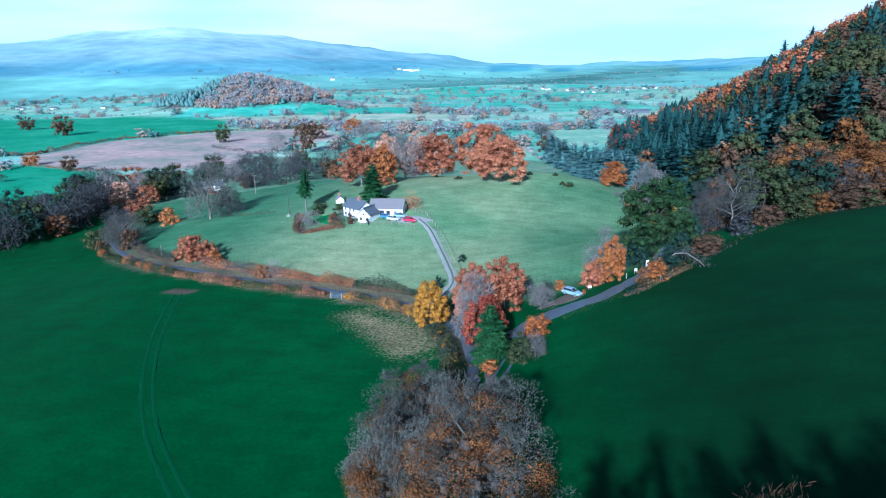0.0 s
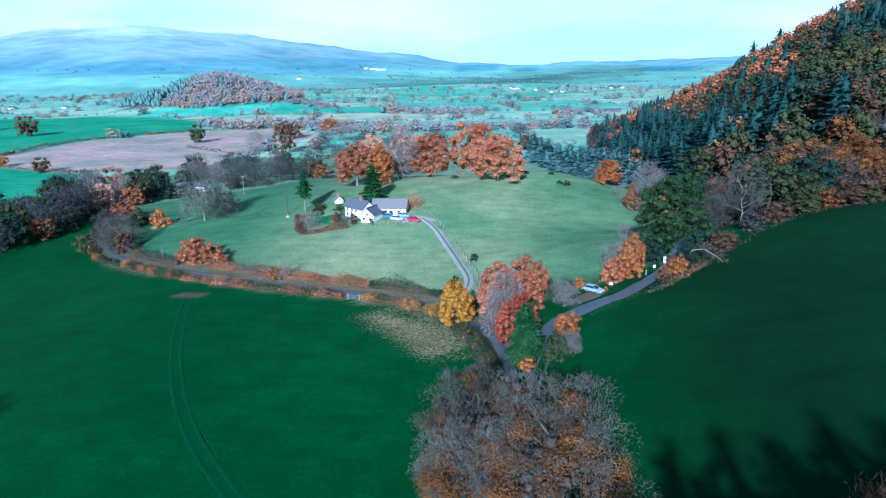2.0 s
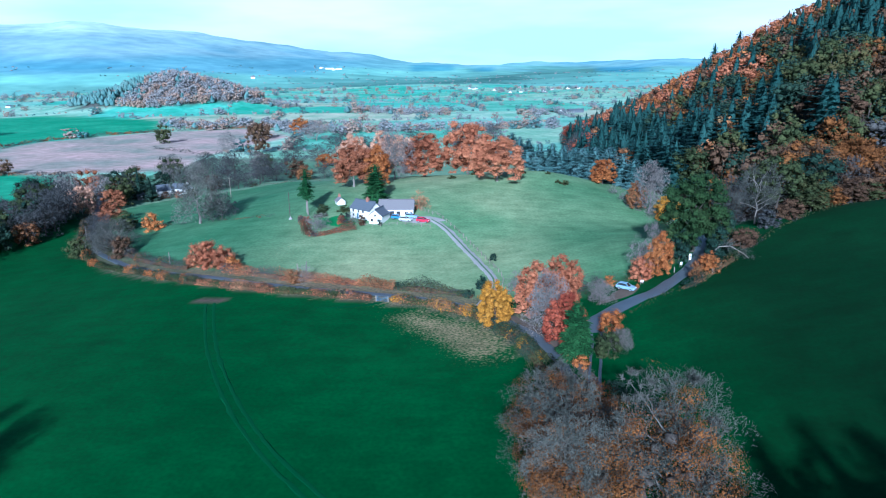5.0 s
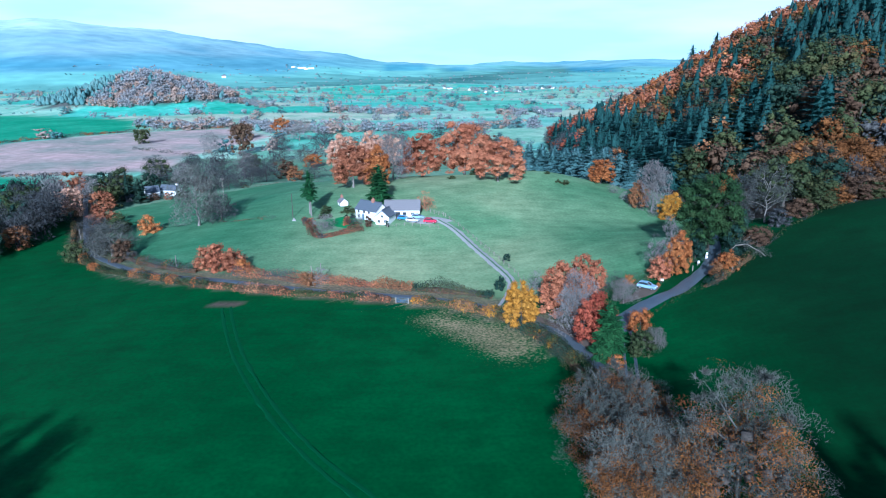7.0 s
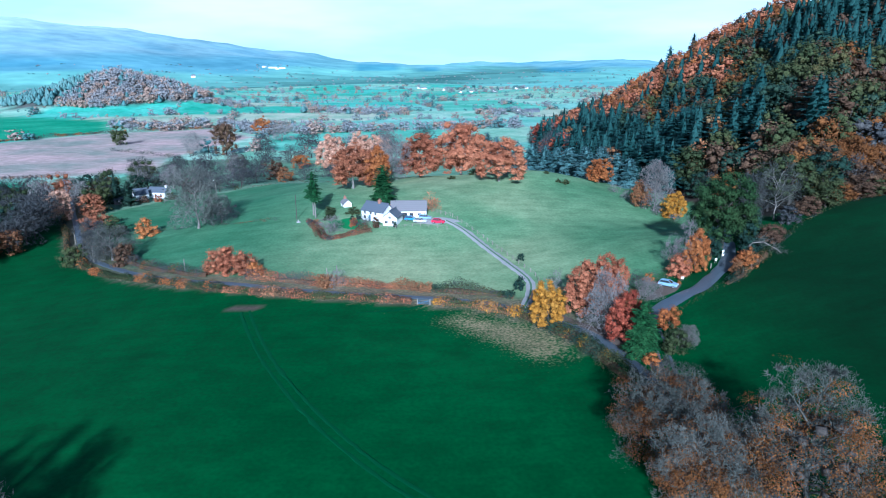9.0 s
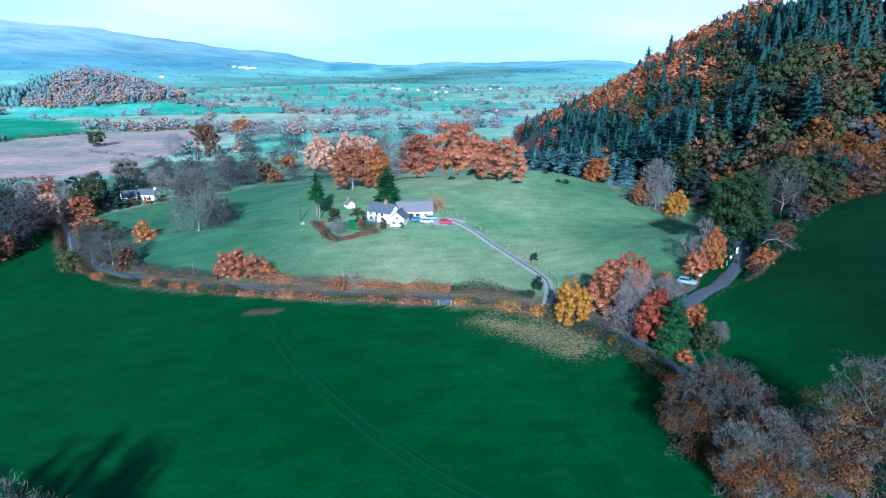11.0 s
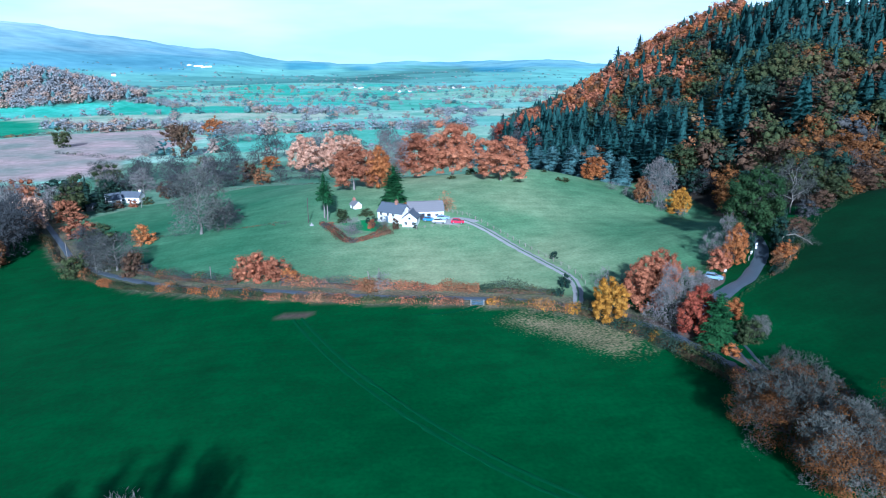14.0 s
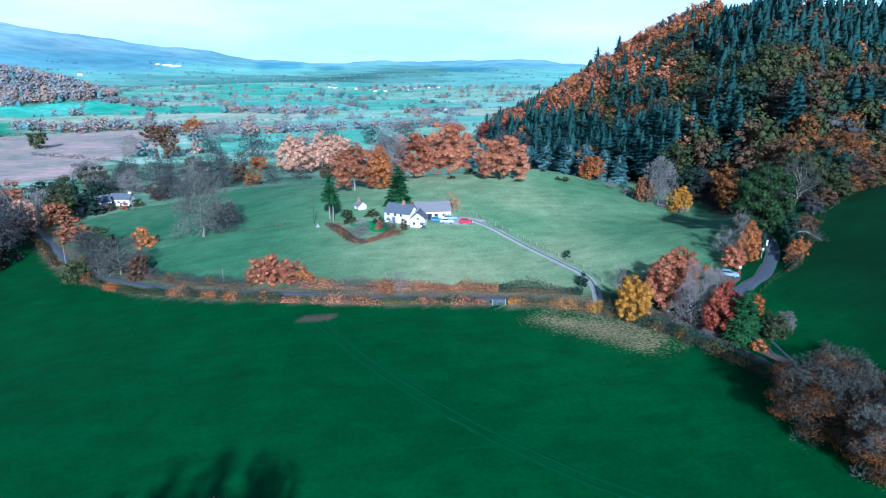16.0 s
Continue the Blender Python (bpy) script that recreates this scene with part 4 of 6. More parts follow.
STREAM = [(-176, 332, 16.5, 17, "dusk"), (-156, 322, 15.5, 14, "dusk"), (-166, 338, 15, 14, "grey"), (-205, 443, 22, 17, "brown"), (-228, 443, 16, 15, "grey"),
          (-155, 356, 13, 13, "dusk"), (-150, 402, 12.5, 17, "dusk"), (-143, 430, 15, 18, "dusk"), (-217, 574, 17, 17, "orange"), (-188, 528, 17, 26, "grey"),
          (-195, 324, 9, 13, "dusk"), (-145, 345, 11, 13, "brown"), (-168, 410, 13, 15, "dusk"), (-130, 450, 13, 17, "dusk"), (-118, 470, 14, 18, "grey"),
          (-100, 490, 14, 20, "dusk"), (-70, 505, 13, 20, "dusk"), (-240, 540, 15, 18, "brown"), (-185, 470, 12, 16, "dusk"), (-160, 500, 12, 17, "dusk"),
          (-40, 545, 13, 20, "dusk"), (-140, 385, 8, 12, "orange"), (-186, 345, 14, 13, "dusk"), (-128, 340, 9, 14, "dusk"), (-200, 312, 12, 13, "dusk"), (-172, 312, 11, 14, "dusk"), (-152, 308, 9, 13, "dusk"), (-190, 318, 12, 13, "grey"), (-210, 330, 13, 14, "olive"), (-222, 350, 12, 14, "dusk"), (-205, 360, 11, 14, "dusk"), (-174, 302, 8, 9, "brown"), (-170, 296, 9, 11, "dusk"), (-199, 300, 10, 9, "green"), (-160, 300, 8, 12, "dusk"), (-148, 320, 10, 14, "dusk"), (-200, 345, 12, 15, "dusk"), (-118, 420, 11, 16, "dusk"), (-90, 440, 11, 16, "dusk"), (-60, 450, 11, 18, "dusk"), (-30, 470, 11, 18, "brown"), (-100, 400, 10, 15, "dusk"), (-114, 346, 8, 14, "dusk"), (-98, 352, 8, 13, "brown"), (-82, 356, 9, 14, "dusk"), (-170, 360, 12, 13, "olive"), (-136, 330, 8, 10, "rust")]
for i, (x, y, h, w, leaf) in enumerate(STREAM):
    kind = "mid_bare" if leaf in ("dusk", "grey") else "mid"
    words = {"dusk": "bare purple-grey tree", "grey": "bare pale-grey tree", "olive": "dull green tree", "orange": "orange-leaved tree", "brown": "brown-leaved tree", "rust": "rust-coloured tree", "green": "dark evergreen tree"}[leaf]
    plant("stream_tree", kind, leaf, x, y, h, w, words + " along the valley stream", "trees along the valley stream", 2 + i % 3)
for x, y, h, w, leaf in ((-309, 503, 16, 12.5, "olive"), (-516, 550, 20, 20, "brown"), (-368, 362, 9, 10.5, "orange"), (-322, 345, 10, 10, "brown"), (-330, 300, 6, 9, "dusk"), (-620, 610, 15, 17, "brown")):
    plant("field_tree", "mid_bare" if leaf == "dusk" else "mid", leaf, x, y, h, w, "single %s tree standing in an open field" % {"olive": "green", "brown": "brown", "orange": "orange", "dusk": "bare"}[leaf], "single trees in the fields", 3)

# the junction
G = "trees at the junction"
plant("yellow_maple", "upright", "yellow", -29.6, 120.4, 9.4, 7.2, "bright yellow maple beside the lane", G, 4)
plant("red_maple", "upright", "beech", -21, 124, 12, 9, "tall salmon-red maple at the junction", G, 5)
plant("red_maple", "upright", "beech", -15.5, 128, 11, 8, "rust-red maple at the junction", G, 3)
plant("grey_tree", "half_bare", "grey", -19.4, 114.4, 12.8, 8.6, "bare pale-grey tree among red maples", G, 4)
plant("red_maple", "upright", "red", -16.6, 109, 10.2, 7.6, "low dark-red maple beside the lane", G, 6)
plant("fir_tree", "fir", "fir", -15.0, 104.4, 10.6, 7.2, "bushy dark green fir at the junction", G, 4)
plant("road_bush", "shrub", "orange", -7.6, 112.7, 4.0, 4.8, "orange bush on the road corner", G, 4)
plant("road_bush", "shrub", "olive", -9.6, 103.0, 4.6, 5.0, "green and orange bush beside the farm track", G, 5)
plant("road_bush", "half_bare", "grey", -7.2, 103.6, 4.2, 4.0, "bare grey shrub beside the farm track", G, 5)
plant("low_bush", "bush", "orange", -14.4, 100.2, 1.9, 3.6, "low orange bush on the lane bank", G, 6)
plant("low_bush", "bush", "rust", -16.3, 103.5, 1.6, 3.0, "low rust bush on the lane bank", G, 7)
plant("grey_shrub", "scrub", "grey", -25.4, 137, 5.6, 4.8, "bare grey shrub by the drive entrance", G, 6)
plant("grey_shrub", "scrub", "dusk", -22, 133, 5, 4.5, "bare dark shrub by the drive entrance", G, 7)
plant("drive_bush", "bush", "green", -33.2, 141, 3.4, 3.2, "dark evergreen bush at the drive bend", G, 6)
plant("drive_bush", "bush", "green", -31.0, 159.5, 2.2, 2.6, "dark bush beside the drive fence", G, 7)
plant("hedge_thorn", "scrub", "dusk", -11, 134, 4.6, 5.2, "bare thorn in the pasture hedge", G, 8)
plant("hedge_thorn", "scrub", "dusk", -7.5, 135.5, 3.8, 4.6, "bare thorn in the pasture hedge", G, 9)
plant("hedge_thorn", "half_bare", "grey", -8.0, 125.6, 5.4, 5.2, "bare grey thorn beside the road mouth", G, 9)
plant("orange_bush", "bush", "orange", -4.7, 135.4, 2.3, 3.0, "small bright orange bush in the hedge", G, 3)
plant("orange_bush", "bush", "orange", 0.4, 131.0, 1.1, 0.9, "very small orange bush beside the parked car", G, 5)
plant("round_bush", "shrub", "beech", 2.2, 136, 4.8, 5.4, "round rust-orange bush behind the pull-in", G, 2)
plant("birch_tree", "upright", "orange", 5.8, 136.6, 9.4, 6.0, "orange-leaved birch beside the road", G, 2)
plant("birch_tree", "bare", "grey", 4.6, 138.0, 12.4, 6.2, "tall bare birch beside the road", G, 2)
plant("birch_tree", "bare", "grey", 2.0, 140.5, 8.5, 5.5, "bare birch behind the pull-in", G, 4)
plant("rowan_tree", "mid", "orange", 14.2, 130.6, 5.2, 4.8, "small orange rowan on the field edge", G, 4)
plant("rowan_tree", "mid", "rust", 11.6, 129.2, 4.0, 2.8, "small rust-leaved rowan on the field edge", G, 5)
plant("holm_oak", "broad", "holm", 15.5, 146.5, 17.5, 15, "large round dark-green oak over the road", G, 6)
for x, y, h, w in ((16.8, 135.8, 5.2, 5.0), (19.6, 141, 6.4, 6.0), (11.6, 142.6, 6.8, 6.0), (22.5, 149, 8.0, 7.0)):
    plant("holly_tree", "shrub", "green", x, y, h, w, "dark evergreen holly over the side road", G, 3)
for x, y, h, w in ((-24.2, 110.6, 2.2, 2.6), (-21.4, 104.6, 1.8, 2.4), (-26.6, 115, 1.8, 2.2)):
    plant("bank_bush", "bush", "yellow", x, y, h, w, "low yellow bush in the bramble hedge", G, 3)
plant("hazel_bush", "shrub", "brown", 26, 144, 3.8, 6.8, "rust-brown hazel on the field edge", G, 2)
plant("russet_oak", "broad", "oakleaf", 70, 190, 18, 20, "large russet oak on the wood edge above the field", G, 5)
plant("russet_oak", "broad", "brown", 56, 180, 14, 13, "brown-leaved oak on the wood edge above the field", G, 3)
plant("ash_tree", "bare", "twig", 33, 158, 15.5, 13, "spreading bare pale ash on the wood edge", G, 6)
plant("ash_tree", "half_bare", "dusk", 28, 164, 13, 10, "bare bluish ash on the wood edge", G, 7)
plant("golden_maple", "upright", "yellow", 22.6, 200.5, 8.8, 7.2, "golden maple at the edge of the wood", G, 2)
plant("oak_tree", "broad", "orange", 9.0, 248, 9.5, 9.5, "orange oak at the foot of the conifers", G, 4)
plant("willow_tree", "half_bare", "grey", 18.5, 208, 16.5, 10, "tall pale willow at the edge of the wood", G, 5)
plant("willow_tree", "upright", "rust", 15.0, 212, 9, 7, "rust-coloured tree at the edge of the wood", G, 6)
for x, y, h, w in ((14, 214, 3.5, 5), (12.5, 221, 3.2, 5), (18, 203.5, 3, 4), (11, 231, 3, 5), (22, 197.5, 2.6, 4)):
    plant("scrub", "scrub", "grey", x, y, h, w, "low grey scrub at the pasture edge", "scrub at the pasture edge", 3)
for x, y, h, w in ((-21.6, 244.5, 1.3, 2.8), (-12.2, 245.3, 1.3, 2.6), (-6.6, 234.5, 2.0, 3.6), (-9.0, 235.5, 1.5, 3.0), (-49, 243, 1.4, 4.0), (-40, 252, 2.6, 6)):
    plant("gorse_bush", "bush", "olive", x, y, h, w, "low dark gorse bush on the grassy knoll", "gorse on the knoll", 4)
plant("bare_tree", "half_bare", "twig", -101, 51, 14.2, 12, "bare grey tree standing in the near field hedge", G, 3)


# the two great half-bare trees close by
def great_tree(x, y, height, radius, seed, leaf, label, bias, rust):
    rng = np.random.RandomState(seed)
    ob = tagged(new("great_oak"), label, "tree", "great trees over the lane")
    ob.matrix_basis = pose(x, y, float(ground_height(x, y)) - 0.2)
    rows, tips = limbs(rng, height * 0.93, radius * 0.86, 0.14, 0.024, 4, 1.25, 13)
    part("trunk", mesh_of("trunk", *tubes(rows, 5), OAK_BARK), ob)
    p, d = np.array([t[0] for t in tips]), np.array([t[1] for t in tips])
    p, d = np.repeat(p, 7, 0), np.repeat(d, 7, 0) + rng.randn(len(p) * 7, 3) * 0.7 + np.array([0, 0, 0.15])
    d /= np.linalg.norm(d, axis=1)[:, None]
    L = rng.uniform(0.35, 0.8, len(p))[:, None]
    p = p - d * 0.2
    shoots = tubes(np.column_stack([p, p + d * L, np.full(len(p), 0.03), np.full(len(p), 0.014)]), 3)
    ends = list(zip(p + d * L, d))
    fine = joined([shoots, twigs(rng, ends, 5, 0.55, 0.055), spray(rng, height, radius * 0.97, 0.0, 15000, 0.55, 0.055, 80)])
    part("twiggery", mesh_of("twiggery", *fine, LEAF["twig"]), ob, "fine bare grey twigs", kind="stuff")
    # added bark-dark lumps that stand in for shadow inside the crown
    _, _, inner = crown_points(rng, 400, 60, 0.1, 0.5, 1)
    inner = inner[0] * [radius * 0.66, radius * 0.66, height * 0.33] + [0, 0, height * 0.42], inner[1]
    part("heartwood", mesh_of("heartwood", *inner, BARK, True), ob, "dark filler lumps for the shaded inside of the crown", kind="stuff")
    v, f = foliage(rng, height * 0.96, radius * 0.95, 0.0, 46000, 0.17, 80, 0.2, fill=0.0)
    c = v.reshape(-1, 4, 3).mean(1)
    lean = (c[:, 0] * bias[0] + c[:, 1] * bias[1]) / radius
    keep = np.sin(c[:, 0] * 0.9 + seed) + np.sin(c[:, 1] * 0.95 + 2) + np.sin(c[:, 2] * 1.1 + 1) + 1.5 * lean + rng.randn(len(c)) * 1.1 > 1.3 - rust
    v = v.reshape(-1, 4, 3)[keep].reshape(-1, 3)
    part("leaves", mesh_of("leaves", v, np.arange(len(v)).reshape(-1, 4), LEAF[leaf]), ob, "last rust-brown leaves", kind="stuff")


great_tree(-19.6, 75.5, 11.5, 8.6, 3, "oakleaf", "half-bare oak with orange leaves overhanging the lane", (-0.9, -0.3), 2.9)
great_tree(-9.6, 60.5, 16.8, 8.9, 7, "oakleaf", "tall half-bare oak with brown leaves beside the lane", (0.1, -0.9), 1.0)
great_tree(-19.8, 63.6, 11.0, 6.4, 12, "oakleaf", "low bare-topped oak crowded between two larger oaks", (-0.3, -0.9), 1.2)


for x, y, h, w, leaf, words in ((-15.5, 88, 3.4, 4.6, "olive", "dull green"), (-13.2, 81, 4.2, 5.4, "oakleaf", "brown-leaved"), (-12.0, 74, 4.4, 5.6, "olive", "dull green"), (-10.8, 68.5, 4.2, 5.2, "oakleaf", "brown-leaved"),
                                (-15.4, 69, 3.6, 5.0, "green", "dark green"), (-7.4, 52, 4.0, 5.4, "olive", "dull green"), (-10.6, 88, 2.8, 4.0, "green", "dark green")):
    plant("lane_underwood", "shrub", leaf, x, y, h, w, words + " underwood over the lane below the great oaks", "underwood below the great oaks", 5)


# the wood south of the fields, whose shade lies across the grass
SOUTH = [(-4, 29, 21), (2.5, 31, 22), (8.5, 29, 23), (14, 31, 20), (19.5, 30, 23), (25, 31, 21), (31, 30, 22), (37, 32, 21), (44, 33, 22), (5, 24, 21), (17, 24, 22), (28, 24, 22), (40, 26, 22),
         (-1, 34, 15), (5.5, 35, 15), (11, 34, 14), (17, 35, 16), (22, 35, 15), (28, 36, 16), (34, 36, 15), (40, 37, 16)]
for i, (x, y, h) in enumerate(SOUTH):
    plant("south_spruce", "spruce", "needle", x, y, h, 11.5, "tall dark spruce in the wood south of the field", "spruces south of the field", 2 + i % 3)
plant("bare_tree", "bare", "brown", 14.5, 44, 13.5, 9, "bare reddish-brown tree below the spruces", "", 5)
plant("bare_tree", "bare", "brown", 21.5, 45, 11.5, 8, "low bare reddish-brown tree below the spruces", "", 6)


for x, y, h, w, leaf, words in ((40, 156, 4.5, 7, "brown", "brown"), (46, 158.5, 5.5, 8, "olive", "dull green"), (52, 161.5, 4.8, 7.5, "oakleaf", "rusty"), (58, 165, 6, 8.5, "brown", "brown"), (64, 168.5, 5.5, 8, "olive", "dull green"),
                                (71, 173, 6.5, 9, "oakleaf", "rusty"), (79, 178, 6, 9, "olive", "dull green"), (88, 182.5, 6.5, 10, "orange", "orange"), (98, 187, 6, 10, "oakleaf", "rusty"), (108, 192, 6, 10, "brown", "brown"),
                                (34, 153, 4, 6, "dusk", "grey"), (49, 164, 9, 9, "olive", "dull green"), (61, 171, 10, 10, "brown", "brown"), (84, 184, 10, 11, "oakleaf", "rusty")):
    plant("edge_bush", "mid" if h > 5 else "shrub", leaf, x, y, h, w, words + " underwood on the field side of the wood", "underwood on the wood edge", 2 + int(x) % 3)


for i, (x, y, h) in enumerate(((-107.5, 37, 24), (-114, 36, 23), (-102, 35, 22), (-120, 35, 21), (-110.5, 31, 24), (-97, 33, 18))):
    plant("south_spruce", "spruce", "needle", x, y, h, 11, "tall dark spruce on the near edge of the field", "spruces south of the field", 2 + i % 3)


# a fallen tree on the field edge
fallen = thing("fallen_tree", "fallen bare tree with an arched trunk on the field edge", "tree", "", 18, 137, 0)
arch = [(-1.5, 0.5, 1.0), (0.5, 0.8, 3.2), (2.6, 0.2, 3.6), (5.0, -1.0, 2.4), (7.2, -2.2, 0.6)]
part("trunk", mesh_of("trunk", *tubes([[*p, *q, 0.17 - 0.03 * i, 0.14 - 0.03 * i] for i, (p, q) in enumerate(zip(arch, arch[1:]))], 7), PALE_BARK), fallen)
rng = np.random.RandomState(5)
part("branch_tangle", mesh_of("branch_tangle", *twigs(rng, [(np.array(p), np.array([0.6, -0.5, -0.2])) for p in arch[2:] for _ in range(4)], 30, 2.0, 0.05), LEAF["twig"]), fallen, "tangle of bare branches")


# ---- the wooded hill ----
x, y, rng = scatter(8.3, 0, 330, 150, 720, 21)
d = inside_hill(x, y)
keep = (d > 3.0) & (d < np.where(y < 600, 200, 150)) & (y > 150 + 0.2 * (x - 30)) & (x < 0.93 * y - 45)
x, y, d = x[keep], y[keep], d[keep]
rnd = rng.rand(len(x))
drift = np.sin(x / 23 + 1.3) * np.sin(y / 31) + 0.6 * np.sin(x / 9 + y / 13)
kinds = []
for xi, yi, di, ri, wi in zip(x, y, d, rnd, drift):
    if 240 < yi < 480 and di < 50 + 8 * wi and not (yi > 370 and di < 20):
        kinds.append("needle" if ri < 0.93 else "rust")
    elif 370 <= yi < 560 and di < 26:
        kinds.append("dusk" if ri < 0.4 else "red" if ri < 0.6 else "needle")
    elif yi > 430 and di > 22 and not (di > 120 and yi < 500):
        kinds.append("beech" if ri < 0.48 else "orange" if ri < 0.6 else "oakleaf" if ri < 0.74 else "brown" if ri < 0.9 else "needle")
    elif 96 < di < 122 and yi > 370:
        kinds.append("orange" if ri < 0.12 else "beech" if ri < 0.25 else "oakleaf" if ri < 0.5 else "olive" if ri < 0.75 else "green")
    elif di > 128 + 8 * wi and yi < 450:
        kinds.append("needle" if ri < 0.85 else "brown")
    elif yi > 520:
        kinds.append("beech" if ri < 0.62 else "needle" if ri < 0.67 else "brown")
    elif yi < 226 and di < 40:
        kinds.append("olive" if ri < 0.35 else "brown" if ri < 0.6 else "oakleaf" if ri < 0.74 else "dusk" if ri < 0.84 else "green")
    else:
        kinds.append("orange" if ri < 0.02 + 0.03 * wi else "oakleaf" if ri < 0.12 + 0.10 * wi else "olive" if ri < 0.36 else "green" if ri < 0.62 else "brown" if ri < 0.80 else "needle")
kinds = np.array(kinds)
WOODS = {"needle": "spruce", "orange": "orange-leaved tree", "beech": "copper-leaved tree", "olive": "dull green tree", "brown": "brown-leaved tree", "rust": "rust-coloured tree", "dusk": "bare grey tree", "red": "red-leaved tree", "russet": "russet-leaved tree", "oakleaf": "rusty-leaved oak", "green": "dark green tree", "valley": "bare haze-paled mauve-grey tree", "valley_brown": "haze-paled brown tree", "valley_green": "haze-paled blue-green tree"}
HILL_KINDS = list(WOODS)[:11]
front = (d < 10) | ((y < 205) & (d < 26))
count = 0
for leaf in HILL_KINDS:
    low = "spruce_far" if leaf == "needle" else "wood"
    pieces = []
    protos = [tree_data(low, 40 + s) for s in range(3)] + [tree_data(low + "_thin", 40 + s) for s in range(3)]
    trunks = []
    for i in np.flatnonzero(kinds == leaf):
        big = rng.uniform(0.72, 1.2) if leaf != "needle" else rng.uniform(0.78, 1.06)
        h = (19.5 if leaf == "needle" else 12.5) * big
        if front[i] and count < 290:
            w = h * (0.66 if leaf == "needle" else 0.98)
            plant("hillside_tree", "spruce" if leaf == "needle" else "mid" if leaf != "dusk" else "mid_bare", leaf, x[i], y[i], h, w,
                  ("dark spruce" if leaf == "needle" else WOODS[leaf]) + " on the edge of the hillside wood", "trees on the edge of the hillside wood", 2 + i % 3)
            count += 1
            continue
        ph, pr, t, c = protos[i % 3 + (3 if y[i] > 400 or d[i] > 110 else 0)]
        ang = rng.uniform(0, 6.28)
        ca, sa = math.cos(ang), math.sin(ang)
        m = np.array([[ca, -sa, 0], [sa, ca, 0], [0, 0, 1]])
        s = np.array([h / ph * rng.uniform(0.85, 1.2) * (1.42 if leaf == "needle" else 1.2)] * 2 + [h / ph])
        at = np.array([x[i], y[i], float(ground_height(x[i], y[i])) - 0.3])
        pieces.append(((c[0] * s) @ m.T + at, c[1]))
        trunks.append(((t[0] * s) @ m.T + at, t[1]))
    if pieces:
        wood = tagged(new("hillside_wood"), "dense hillside wood of %ss" % WOODS[leaf], "woodland", kind="stuff")
        part("trunks", mesh_of("trunks", *joined(trunks), BARK), wood)
        part("crowns", mesh_of("crowns", *joined(pieces), LEAF[leaf], True), wood)
for x0, y0, h in ((12, 262, 14), (17, 254, 13), (20, 246, 12), (15, 270, 15), (11, 284, 15), (9, 310, 17), (7, 332, 18), (3, 352, 18), (9, 275, 15), (6, 300, 16), (4, 322, 17), (1, 342, 17), (-3, 362, 18), (-9, 376, 17), (-15, 392, 18), (-20, 408, 17), (-25, 424, 18)):
    plant("silver_spruce", "fir", "silver", x0, y0, h, h * 0.8, "silvery blue spruce at the foot of the dark conifers", "silver spruces at the wood", 2 + int(h) % 3)
for x0, y0, h in ((160, 636, 27), (179, 630, 25)):
    plant("skyline_pine", "pine", "needle", x0, y0, h, 11, "lone pine standing up on the wooded skyline", "pines on the skyline", 3)


# ---- woods and hedges across the valley ----
def far_wood(name, label, spots, leaf, size, seed):
    """spots: x, y, height and width, for many small trees."""
    rng = np.random.RandomState(seed)
    protos = []
    for s in range(3):
        r = np.random.RandomState(seed + s)
        if leaf in ("needle", "green", "valley_green") and size > 30 and seed != 70:
            protos.append((20.0, 3.9, *conifer_parts(r, 20.0, 3.9, 0.08, 9, 6, 1)))
        else:
            crown = foliage(r, 12.0, 5.0, 0.0, size, 2.4, 3, 0, 0.6, 0.6, 1) if size < 30 else foliage(r, 12.0, 5.0, 0.0, size, 1.5 if size < 100 else 1.25, 9, 0, 0.6, 0.5, 1)
            protos.append((12.0, 5.0, tubes([[0, 0, 0, 0, 0, 7, 0.4, 0.2]], 4), crown))
    crowns, trunks = [], []
    for k, (px, py, h, w) in enumerate(spots):
        ph, pr, t, c = protos[k % 3]
        ang = rng.uniform(0, 6.28)
        m = np.array([[math.cos(ang), -math.sin(ang), 0], [math.sin(ang), math.cos(ang), 0], [0, 0, 1]])
        s = np.array([w / (2 * pr), w / (2 * pr), h / ph])
        at = np.array([px, py, float(far_height(px, py) if py > 1990 else ground_height(px, py)) - 0.4])
        crowns.append(((c[0] * s) @ m.T + at, c[1]))
        trunks.append(((t[0] * s) @ m.T + at, t[1]))
    ob = tagged(new(name), label, "woodland", kind="stuff")
    if size > 30:
        part("trunks", mesh_of("trunks", *joined(trunks), BARK), ob)
    part("crowns", mesh_of("crowns", *joined(crowns), LEAF[leaf], True), ob)


x, y, rng = scatter(9.6, -720, -300, 840, 1150, 31)
c, s = math.cos(-0.12), math.sin(-0.12)
u, v = ((x + 556) * c + (y - 990) * s) / 156, ((y - 990) * c - (x + 556) * s) / 116
keep = (u * u + v * v < 1 + 0.12 * np.sin(x / 30)) & (v < 0.45)
x, y, u = x[keep], y[keep], u[keep]
pick = rng.rand(len(x))
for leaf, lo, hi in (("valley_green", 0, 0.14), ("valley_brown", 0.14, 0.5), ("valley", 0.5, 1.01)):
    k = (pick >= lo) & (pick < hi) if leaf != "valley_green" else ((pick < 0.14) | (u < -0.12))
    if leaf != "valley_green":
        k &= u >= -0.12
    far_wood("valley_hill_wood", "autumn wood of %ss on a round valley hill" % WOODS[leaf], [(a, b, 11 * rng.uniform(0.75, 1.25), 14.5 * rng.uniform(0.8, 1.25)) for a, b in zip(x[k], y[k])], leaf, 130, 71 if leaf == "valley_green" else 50)

